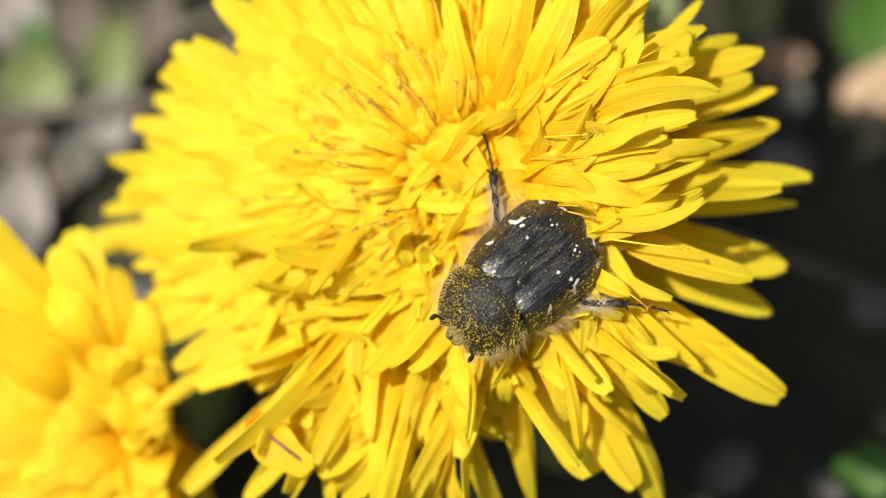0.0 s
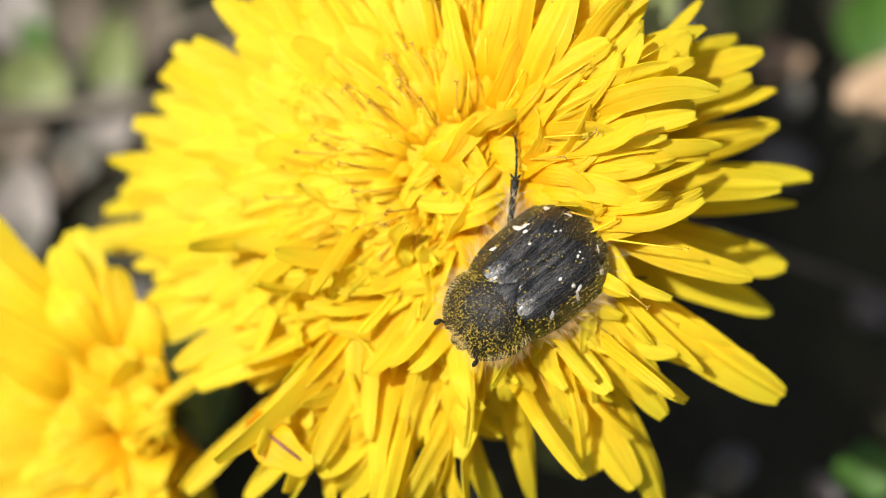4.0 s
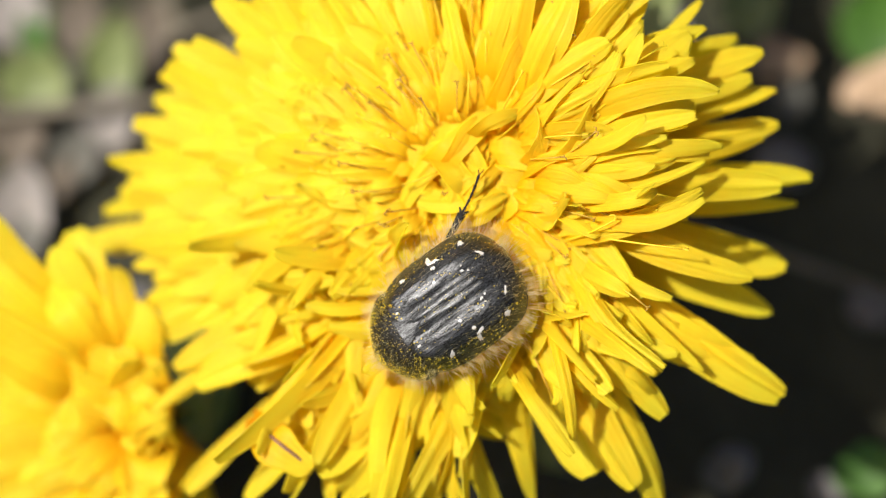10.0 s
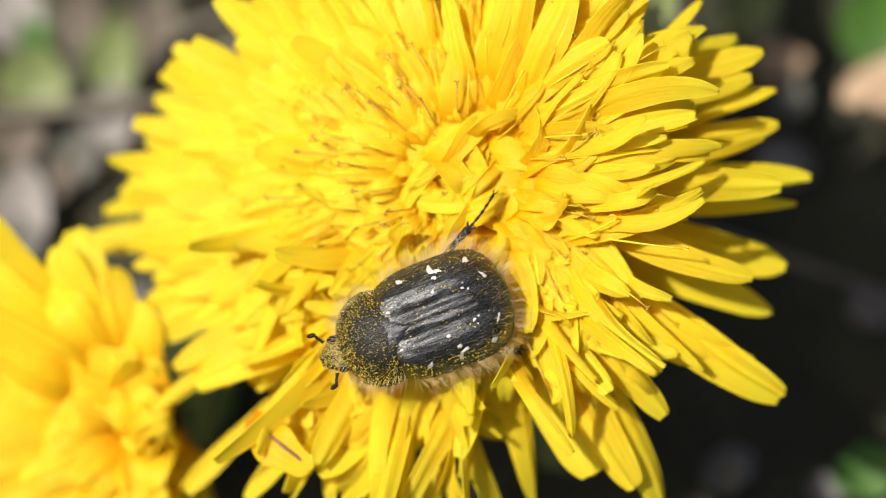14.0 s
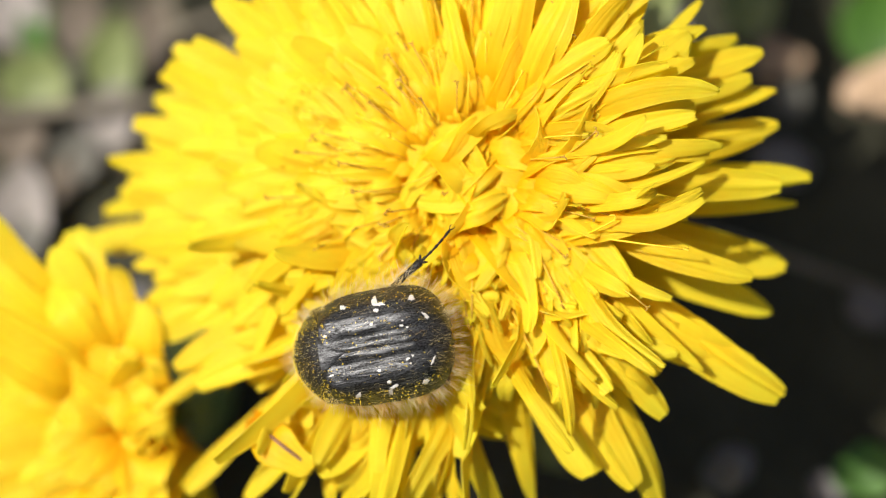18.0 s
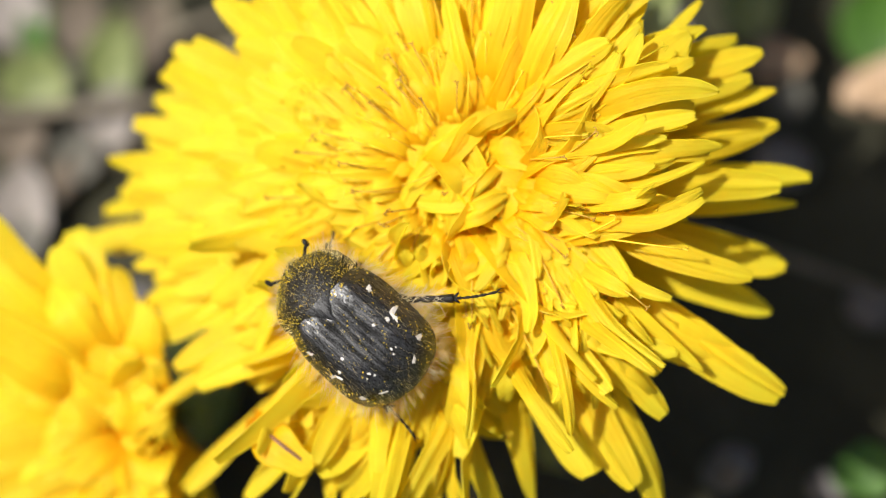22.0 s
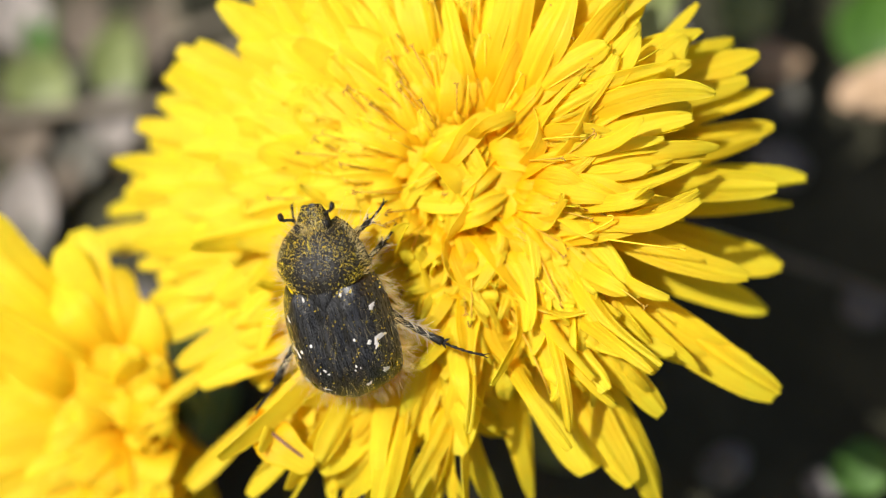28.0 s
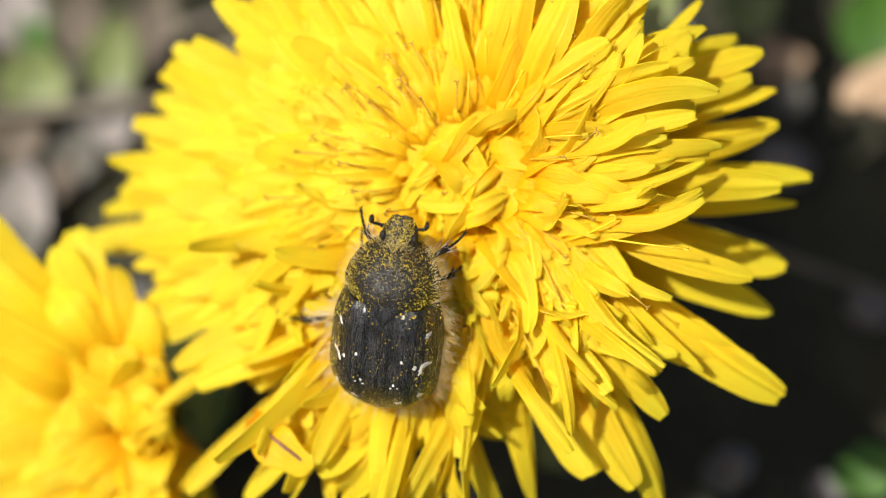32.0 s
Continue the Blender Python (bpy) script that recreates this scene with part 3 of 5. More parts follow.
long_rim = ray(341, 15.0, -4.2, 1.5, 1.5, -0.4, 5)
bare_style(long_rim, (4.5, 1.2, -8.0), (7.5, 0.6, -1.2), (12.2, 0.0, -1.2), 901)
bare_style(long_rim, (5.2, -0.6, -8.0), (8.2, -1.2, -1.6), (10.3, -2.9, -1.4), 902)
# the lens stays focused on this style's tip
cam.data.dof.focus_object = bare_style(long_rim, (5.0, 0.4, -8.0), (6.4, 0.2, -1.6), (8.6, 1.4, -1.0), 903, True)
# the far flank is packed with overlapping tips
g = np.random.default_rng(55)
for k in range(150):
    az = 100 + (k * 61.8) % 128 + g.normal() * 2
    f = g.uniform(0.36, 0.97)
    reach = interp(az, RIM) * f
    w = plane(1.74 + reach * math.cos(math.radians(az))) + interp(az, DOME) * (1 - f) + g.uniform(-0.3, 0.7)
    ray(az, reach, w, g.uniform(1.5, 2.3), g.uniform(1.0, 2.2), g.normal() * 0.6, g.normal() * 6, swing=g.normal() * 9, style=f < 0.8 and k % 2 == 0, under=f > 0.6, crest=crest, wild=0.7, curl=(0.15 + g.normal() * 0.12, g.normal() * 0.12))
# broad florets close under the upper ones, all round the sunlit half
for k in range(120):
    az = 25 + (k * 61.8) % 190 + g.normal() * 2
    f = g.uniform(0.4, 0.92)
    reach = interp(az, RIM) * f
    w = plane(1.74 + reach * math.cos(math.radians(az))) + interp(az, DOME) * (1 - f) - g.uniform(0.3, 1.1)
    ray(az, reach, w, g.uniform(1.9, 2.7), g.uniform(1.6, 2.6), g.normal() * 0.5, g.normal() * 5, swing=g.normal() * 9, under=True, wild=0.6, curl=(0.1, 0.0), cup=0.02)
# narrow florets crowded in where the beetle digs
g = np.random.default_rng(77)
springy = []
for k in range(120):
    az = g.uniform(214, 318) if k % 3 else g.uniform(300, 352)
    reach = g.uniform(5.0, 15.5) if k % 3 and not 268 < az < 290 else g.uniform(5.0, 10.5 if not 316 < az < 344 else 7.5)
    w = plane(1.74 + reach * math.cos(math.radians(az))) + g.uniform(1.0, 2.8)
    ob = ray(az, reach, w + (1.1 if k % 2 == 0 else 0), g.uniform(0.7, 1.35), g.uniform(0.6, 2.4), g.normal() * 1.3, g.normal() * 22, swing=g.normal() * 22, style=k % 2 == 0, under=k % 2 == 1, cup=abs(g.normal()) * 0.2, curl=(g.normal() * 0.5 + 0.15, g.normal() * 0.5))
    if ob:
        springy.append((ob, az, reach))
# blunt florets that cross over the middle and fold down at their tips
g = np.random.default_rng(19)
for k in range(40):
    az = g.uniform(180, 380) if k % 3 else g.uniform(0, 360)
    reach = g.uniform(4.5, 8.0)
    ray(az, reach, plane(1.74 + reach * math.cos(math.radians(az))) + g.uniform(1.4, 3.2), g.uniform(1.0, 1.7), g.uniform(0.2, 1.0), g.normal() * 1.0, g.normal() * 12, foot=g.uniform(1.0, 2.6), swing=g.normal() * 25, style=k % 2 == 0, under=k % 2 == 1, curl=(abs(g.normal()) * 0.6, g.normal() * 0.5), cup=g.normal() * 0.12)
for k in range(84):
    az, far = k * 137.5 + g.normal() * 10, math.sqrt(k / 84)
    ray(az % 360, 0.8 + 5.2 * far + g.uniform(-0.3, 0.5), g.uniform(-5.6, -4.2), g.uniform(0.8, 1.3), g.uniform(0.2, 0.8), g.normal() * 0.5, g.normal() * 10, foot=0.4 + 2.8 * far, under=k % 2 == 1, curl=(0.5 + abs(g.normal()) * 0.5, g.normal() * 0.3), cup=0.1)
for k in range(44):
    az = g.uniform(185, 350) if k % 3 else g.uniform(0, 180)
    ray(az, g.uniform(1.2, 4.6), g.uniform(-4.4, -3.2), g.uniform(1.2, 1.8), g.uniform(0.3, 0.9), g.normal() * 0.6, g.normal() * 8, foot=g.uniform(1.2, 3.0), swing=180 + g.normal() * 45, style=k % 4 == 0, under=k % 2 == 1, curl=(0.35 + abs(g.normal()) * 0.4, g.normal() * 0.3), cup=g.normal() * 0.08, wild=0.8)
for k in range(26):
    az = g.uniform(-70, 60)
    reach = g.uniform(4.0, 8.5)
    ray(az, reach, plane(1.74 + reach * math.cos(math.radians(az))) + g.uniform(1.4, 3.2), g.uniform(0.5, 1.0), g.uniform(0.8, 2.8), g.normal() * 1.5, g.normal() * 40, swing=g.normal() * 40, style=True, under=k % 2 == 1)
# short crinkled florets in a tangle below and beside the middle
g = np.random.default_rng(91)
for k in range(190):
    az = g.uniform(205, 300)
    reach = interp(az, [(205, 16), (225, 15.5), (250, 13.5), (268, 12.5), (290, 11.5), (312, 12.5)]) * g.uniform(0.38, 1.0)
    w = plane(1.74 + reach * math.cos(math.radians(az))) + g.uniform(0.9, 2.6)
    ray(az, reach, w, g.uniform(0.8, 1.6), g.uniform(0.4, 2.2), g.normal() * 1.5, g.normal() * 38, swing=g.normal() * 34, under=True, style=k % 3 == 0, cup=abs(g.normal()) * 0.25, curl=(g.normal() * 0.9 + 0.3, g.normal() * 1.0))
for k in range(56):
    az = 227 + k * 0.73 + g.normal() * 1.5
    reach = g.uniform(13.0, 19.5)
    ray(az, reach, -7.2 + g.uniform(-1.5, 1.6), g.uniform(1.2, 2.1), g.uniform(0.2, 1.6), g.normal() * 1.6, g.normal() * 26, swing=g.normal() * 18, under=True, curl=(g.normal() * 0.4, g.normal() * 0.5))
for k in range(80):
    az = g.uniform(-48, 62)
    reach = g.uniform(6.0, 12.6) if not -42 < az < -18 else g.uniform(5.0, 7.5)
    w = plane(1.74 + reach * math.cos(math.radians(az))) + g.uniform(0.6, 2.6) * (1 if reach < 10 else 0.7)
    ray(az, reach, w, g.uniform(0.8, 1.7), g.uniform(0.4, 2.0), g.normal() * 1.1, g.normal() * 20, swing=g.normal() * 24, under=True, style=k % 2 == 0, cup=abs(g.normal()) * 0.15, curl=(g.normal() * 0.4 + 0.1, g.normal() * 0.35))
join_loose(main, "floret_underlayer", "crowded lesser yellow florets between the larger ones")

RIM_SIDE = [(0, 1.6), (40, 2.2), (80, 7.5), (110, 11.5), (140, 14.0), (180, 17), (230, 13), (270, 9.5), (298, 6.5), (360, 1.6)]
side_head = Head(-15.5, -9.3, -22.5, (-0.014, 0.012, 0.0), "open yellow dandelion head standing close to the larger one", (-0.2, 0.1, 1.0), 0.26)


def side_ray(az, reach, w, *more, **kw):
    return side_head.ray(az, reach, w - 6.5, *more, **kw)


RINGS_SIDE = [(1.0, 26, 1.7), (0.92, 30, 1.5), (0.83, 34, 1.4), (0.73, 36, 1.3), (0.63, 36, 1.2), (0.53, 34, 1.1), (0.42, 28, 1.0), (0.3, 20, 0.9), (0.18, 12, 0.8)]
fill(side_ray, RIM_SIDE, [(0, 5), (360, 5)], RINGS_SIDE, -15.7, 5.0, lambda az, f: az < 78 or az > 298 or (az < 165 and f > 0.4), neat=(0, 360))
for az, reach, w, width, bow in ((113, 11.2, -6.6, 2.6, 0.3), (119, 10.6, -6.2, 2.4, 0.3), (131, 14.6, -6.8, 2.7, 0.4), (105, 8.6, -6.6, 2.4, 0.2), (138, 13.4, -6.4, 2.6, 0.2), (97, 6.4, -6.6, 2.2, 0.1), (126, 9.4, -5.8, 2.4, 0.3),
                                 (148, 14.5, -6.6, 2.6, 0.2), (158, 15.0, -6.6, 2.6, 0.1), (143, 9.8, -5.6, 2.4, 0.2), (155, 10.5, -5.4, 2.4, 0.0)):
    side_ray(az, reach, w, width, 1.4, bow, 4, wild=0.6)
g = np.random.default_rng(12)
for k in range(24):
    side_ray(g.uniform(-70, 70), g.uniform(0.2, 1.0), g.uniform(-7.0, -4.6), g.uniform(1.1, 1.6), 0.6, 0.0, g.normal() * 12, foot=1.7, swing=180 + g.normal() * 30)
for k in range(110):
    az = g.uniform(150, 275) if k % 5 else g.uniform(92, 150)
    f = g.uniform(0.25, 0.9) if az > 150 else g.uniform(0.2, 0.45)
    side_ray(az, f * interp(az, RIM_SIDE), -6.2 - 1.6 * f + g.uniform(-0.3, 0.5), g.uniform(1.7, 2.5), g.uniform(0.2, 0.8), g.normal() * 0.4, g.normal() * 6, foot=0.8, under=k % 2 == 1, curl=(0.15, 0.0), wild=0.6)
for k in range(24):
    side_ray(100 + k * 137.5 % 160, g.uniform(0.4, 1.4), g.uniform(-6.4, -5.6), g.uniform(1.6, 2.2), 0.3, 0.0, g.normal() * 6, foot=0.2, under=True, curl=(0.7, 0.0), wild=0.5)
join_loose(side_head, "floret_underlayer", "crowded lesser yellow florets between the larger ones")


# ---- beetle ----
XB, XE = 1.2, -5.3


def case_half(s):
    if s > 0.42:
        return 2.92 * max(0.0, 1 - abs((s - 0.42) / 0.58) ** 4.4) ** 0.5
    return 2.92 - 0.5 * ((0.42 - s) / 0.42) ** 3


def case_top(x, q):
    """Height of the wing cases at x, q = share of the half width."""
    s = (XB - x) / (XB - XE)
    z = -0.12 * max(0, (0.3 - s) / 0.3) ** 2 - (1.5 * ((s - 0.5) / 0.5) ** 2.6 if s > 0.5 else 0)
    z -= 1.9 * abs(q) ** 4.4 * (1 - 0.35 * s ** 4)
    fade = min(1, s * 6) * min(1, max(0, (0.93 - s) * 5))
    q = abs(q)
    edge = 0.03 * math.sin(x * 1.3)
    broad = 1 / (1 + math.exp(-(q - 0.31 - edge) / 0.03)) - 1 / (1 + math.exp(-(q - 0.64 + edge) / 0.05))
    z += fade * (0.14 * broad + 0.13 * math.exp(-((q - 0.07) / 0.09) ** 2) - 0.05 * math.exp(-((q - 0.23) / 0.07) ** 2)
                 + 0.04 * noise.noise(Vector((x * 0.9, q * 7, 3.0))) + 0.016 * noise.noise(Vector((x * 0.8, q * 24, 9.0))) + 0.04 * math.exp(-((q - 0.76) / 0.05) ** 2))
    z += 0.16 * math.exp(-((s - 0.07) / 0.07) ** 2 - ((q - 0.68) / 0.16) ** 2)
    return z


def on_case(x, y):
    s = (XB - x) / (XB - XE)
    h = max(case_half(min(0.995, max(0, s))), 0.05)
    q = max(-1, min(1, y / h))
    return np.array([x, y, case_top(x, q)])


def shield_half(p):
    return float(np.interp(p, (0, 0.1, 0.25, 0.5, 0.75, 0.9, 1.0), (2.40, 2.50, 2.54, 2.38, 1.98, 1.55, 0.98)))


def on_shield(p, q):
    x = 1.15 + 3.05 * p - 0.30 * (1 - q * q) * (1 - p) * 0.9 + 0.25 * q * q * (1 - p)
    z = 0.16 - 1.5 * max(0, (p - 0.25) / 0.75) ** 1.9 - 0.15 * max(0, (0.25 - p) / 0.25) ** 2
    z += 0.05 * math.exp(-(q / 0.05) ** 2) * math.sin(math.pi * min(1, max(0, p))) + 0.02 * noise.noise(Vector((p * 9, q * 9, 4.0)))
    return np.array([x, q * shield_half(p), z - 2.0 * abs(q) ** 2.5 * (1 - 0.3 * p)])


def ellipsoid(c, r, k=20, l=12, power=1.0):
    verts, faces = [], []
    for i in range(l + 1):
        b = math.pi * i / l
        for j in range(k):
            a = 2 * math.pi * j / k
            d = np.array([math.cos(b), math.sin(b) * math.cos(a), math.sin(b) * math.sin(a)])
            d = np.sign(d) * np.abs(d) ** power
            verts.append(np.array(c) + d * np.array(r))
    for i in range(l):
        for j in range(k):
            faces.append((i * k + j, (i + 1) * k + j, (i + 1) * k + (j + 1) % k, i * k + (j + 1) % k))
    return verts, faces, None


def mm(piece):
    v, f, u = piece
    return [tuple(np.asarray(p) * MM) for p in v], f, u


def hairs(roots, ways, lengths, radius, droop, mat, name):
    """Many fine curved bristles as one mesh."""
    verts, faces = [], []
    for p, d, l in zip(roots, ways, lengths):
        d = d / np.linalg.norm(d)
        a = np.cross(d, rng.normal(size=3))
        a /= np.linalg.norm(a)
        b = np.cross(d, a)
        k = len(verts)
        bend = a * rng.normal() * 0.12 * l + np.array([0, 0, -droop]) * l
        for s, r in ((0, 1.0), (0.4, 0.85), (0.75, 0.6)):
            c = p + d * l * s + bend * s * s
            for w in (0, 2.09, 4.19):
                verts.append((c + (a * math.cos(w) + b * math.sin(w)) * radius * r) * MM)
        verts.append((p + d * l + bend) * MM)
        for i in (0, 3):
            for j in range(3):
                n = (j + 1) % 3
                faces.append((k + i + j, k + i + n, k + i + 3 + n, k + i + 3 + j))
        for j in range(3):
            faces.append((k + 6 + j, k + 6 + (j + 1) % 3, k + 9))
    return mesh_of(name, verts, faces, mat)


def grains(points, sizes, mat, name):
    """Small round grains as one mesh of octahedra."""
    verts, faces = [], []
    for p, r in zip(points, sizes):
        k = len(verts)
        for d in ((1, 0, 0), (-1, 0, 0), (0, 1, 0), (0, -1, 0), (0, 0, 1), (0, 0, -1)):
            verts.append((p + np.array(d) * r) * MM)
        for a, b, c in ((0, 2, 4), (2, 1, 4), (1, 3, 4), (3, 0, 4), (2, 0, 5), (1, 2, 5), (3, 1, 5), (0, 3, 5)):
            faces.append((k + a, k + b, k + c))
    return mesh_of(name, verts, faces, mat)


beetle = tagged(new("beetle"), "black hairy beetle with white spots, dusted with yellow pollen", "beetle")


NECK = Vector((1.1 * MM, 0, -0.35 * MM))


def build_body():
    v, f, u = mm(ellipsoid((-1.5, 0, -2.2), (3.75, 2.5, 1.7), 28, 20, 0.85))
    part("abdomen", mesh_of("abdomen", v, f, SHIELD), beetle, label="black hairy underside")
    v, f, u = mm(ellipsoid((1.15, 0, -2.4), (1.2, 1.6, 1.05), 20, 12))
    part("thorax", mesh_of("thorax", v, f, SHIELD), beetle, label="black hairy chest")
    for side in (1, -1):
        rows, cols = 60, 48
        grid = np.zeros((rows, cols, 3))
        for i in range(rows):
            s = 0.002 + 0.996 * (i / (rows - 1)) ** 0.9
            x = XB - s * (XB - XE)
            h = max(case_half(s), 0.02)
            inner = 0.012
            gap = max(0.0, (x - 0.02) / 1.18)
            inner = inner + 0.62 * gap
            for j in range(cols):
                q = j / (cols - 1)
                y = inner + (h - inner) * q
                grid[i, j] = (x, y * side, case_top(x, y / h))
        if side > 0:
            grid = grid[:, ::-1]
        v, f, u = shell(grid[::-1] * MM, 0.12 * MM, upward=True)
        case = part("wing_case", mesh_of("wing_case", v, f, WING_CASE), beetle, label="black wing case with white spots")
        g = np.random.default_rng(3 if side > 0 else 4)
        # white spots: (x, y, length, breadth, turn)
        for x, y, a, b, turn in ((-0.2, 2.27, 0.20, 0.13, 30), (-1.85, 2.33, 0.26, 0.12, 70), (-2.1, 2.12, 0.30, 0.11, 10), (-1.95, 1.85, 0.14, 0.11, 0),
                                 (-3.7, 2.15, 0.22, 0.13, 40), (-4.3, 1.15, 0.26, 0.08, 60), (-1.6, 1.18, 0.10, 0.08, 0), (-3.1, 0.85, 0.12, 0.09, 20),
                                 (-3.35, 0.72, 0.08, 0.07, 0), (-3.2, 1.1, 0.06, 0.05, 0), (0.9, 1.0, 0.12, 0.07, 0)):
            k = 14
            ring = []
            for j in range(k):
                w = j * 2 * math.pi / k
                r = 1 + 0.35 * math.sin(2 * w + g.uniform(0, 6)) * g.uniform(0.3, 1) + g.normal() * 0.2
                px, py = 0.86 * a * r * math.cos(w), 0.86 * b * r * math.sin(w)
                c, sn = math.cos(math.radians(turn)), math.sin(math.radians(turn))
                ring.append((x + px * c - py * sn, y + px * sn + py * c))
            pts = [on_case(x, y)] + [on_case(x + (px - x) * 0.5, y + (py - y) * 0.5) for px, py in ring] + [on_case(px, py) for px, py in ring]
            up = np.array([0, 0.35 * abs(y) / 2, 1]) / np.linalg.norm([0, 0.35 * abs(y) / 2, 1])
            verts = [(p + up * (0.03 if n <= k else 0.015)) * np.array([1, side, 1]) * MM for n, p in enumerate(pts)]
            faces = [(0, 1 + j, 1 + (j + 1) % k) for j in range(k)] + [(1 + j, 1 + k + j, 1 + k + (j + 1) % k, 1 + (j + 1) % k) for j in range(k)]
            if side < 0:
                faces = [q[::-1] for q in faces]
            part("spot", mesh_of("spot", verts, faces, CHALK, smooth=False), case, label="chalky white spot")
    # scutellum
    grid = np.zeros((12, 9, 3))
    for i in range(12):
        x = 1.35 - 1.33 * i / 11
        for j in range(9):
            t = -1 + 2 * j / 8
            grid[i, j] = (x, t * (0.70 * (1 - (i / 11) ** 1.3) + 0.01), 0.09 - 0.07 * t * t + 0.03 * math.sin(i / 11 * 3.1))
    v, f, u = shell(grid[:, ::-1] * MM, 0.1 * MM, upward=True)
    part("scutellum", mesh_of("scutellum", v, f, SCUTELLUM), beetle, label="small shiny black triangular plate")
    grid = np.array([[on_shield(p, q) for q in np.linspace(1, -1, 37)] for p in np.linspace(1, 0, 26)])
    v, f, u = shell(grid * MM, 0.14 * MM, upward=True)
    return part("pronotum", mesh_of("pronotum", np.array(v) - NECK, f, SHIELD), beetle, Matrix.Translation(NECK), "domed black neck shield dusted with pollen")


def build_head():
    """The head with eyes and two clubbed feelers; it can be drawn in under the shield."""
    rows, cols = 16, 15
    grid = np.zeros((rows, cols, 3))
    for i in range(rows):
        s = i / (rows - 1)
        x = -0.4 + 2.1 * s
        h = float(np.interp(s, (0, 0.3, 0.45, 0.7, 1.0), (1.05, 1.12, 1.08, 0.98, 0.60)))
        for j in range(cols):
            q = 1 - 2 * j / (cols - 1)
            notch = 0.16 * math.exp(-(q / 0.35) ** 2) * (s > 0.93)
            grid[i, j] = (x - notch - 0.34 * q * q * s, q * h, 0.22 - 0.55 * s ** 1.5 - 0.55 * abs(q) ** 3 + 0.06 * math.cos(q * 9) * s)
    grid *= 0.88
    v, f, u = shell(grid[::-1] * MM, 0.4 * MM, upward=True)
    skull = part("head", mesh_of("head", v, f, SHIELD), beetle, pose(4.15 * MM, 0, -1.55 * MM, 0, 8, 0), "small flat black head dusted with pollen")
    for side in (1, -1):
        v, f, u = mm(ellipsoid((0.28, side * 0.82, -0.10), (0.27, 0.18, 0.24), 14, 10))
        part("eye", mesh_of("eye", v, f, LEG_BLACK), skull, label="round shiny black eye")
        pieces = [tube(bezier(np.array([0.7, side * 0.85, -0.2]), np.array([0.9, side * 1.3, -0.1]), np.array([1.0, side * 1.6, 0.1]), np.array([1.0, side * 1.9, 0.15]), 8) * MM,
                       np.array([0.2, 0.17, 0.14, 0.15, 0.14, 0.15, 0.14, 0.16]) * MM, 7)]
        for k in (-1, 0, 1):
            pieces.append(tube(bezier(np.array([1.0, side * 1.88, 0.15]), np.array([1.15, side * (2.1), 0.15]), np.array([1.35 + 0.05 * k, side * 2.2, 0.12 + 0.08 * k]), np.array([1.75, side * (2.15 + 0.06 * k), 0.08 + 0.1 * k]), 7) * MM,
                               np.array([0.09, 0.18, 0.26, 0.29, 0.28, 0.23, 0.09]) * MM, 7))
        v, f, u = joined(pieces)
        v = [(0.75 * MM + (q[0] - 0.7 * MM) * 0.55, side * 0.85 * MM + (q[1] - side * 0.85 * MM) * 0.45, q[2] * 0.8) for q in v]
        part("antenna", mesh_of("antenna", v, f, LEG_BLACK), skull, label="short black feeler with a clubbed tip")
    return skull


def leg_mesh(reach, side, hind):
    """Thigh and spined shin of a leg that points along +x from its joint."""
    k = 1.0 if hind else 0.8
    thigh = tube(np.array([[0, 0, 0], [0.6, 0, 0.12], [1.2, 0, 0.2], [1.7, 0, 0.2]]) * k * MM, np.array([0.30, 0.42, 0.38, 0.22]) * k * MM, 9, 0.7)
    a, b = np.array([1.65, 0, 0.2]) * k, np.array([1.65 + reach, 0.1 * side, 0.05]) * k
    shin = tube((a + (b - a) * np.linspace(0, 1, 8)[:, None]) * MM, np.array([0.15, 0.17, 0.15, 0.19, 0.16, 0.19, 0.21, 0.24]) * k * MM, 8, 0.8)
    pieces = [thigh, shin]
    for s, l in ((0.35, 0.2), (0.62, 0.24), (0.97, 0.5), (1.0, 0.42)):
        p = a + (b - a) * s
        for w in (1, -1):
            d = np.array([0.7, w * 0.6, -0.2])
            pieces.append(tube([p * MM, (p + d * l * 0.6) * MM, (p + d * l) * MM], np.array([0.07, 0.05, 0.012]) * MM, 5))
    return joined(pieces), b


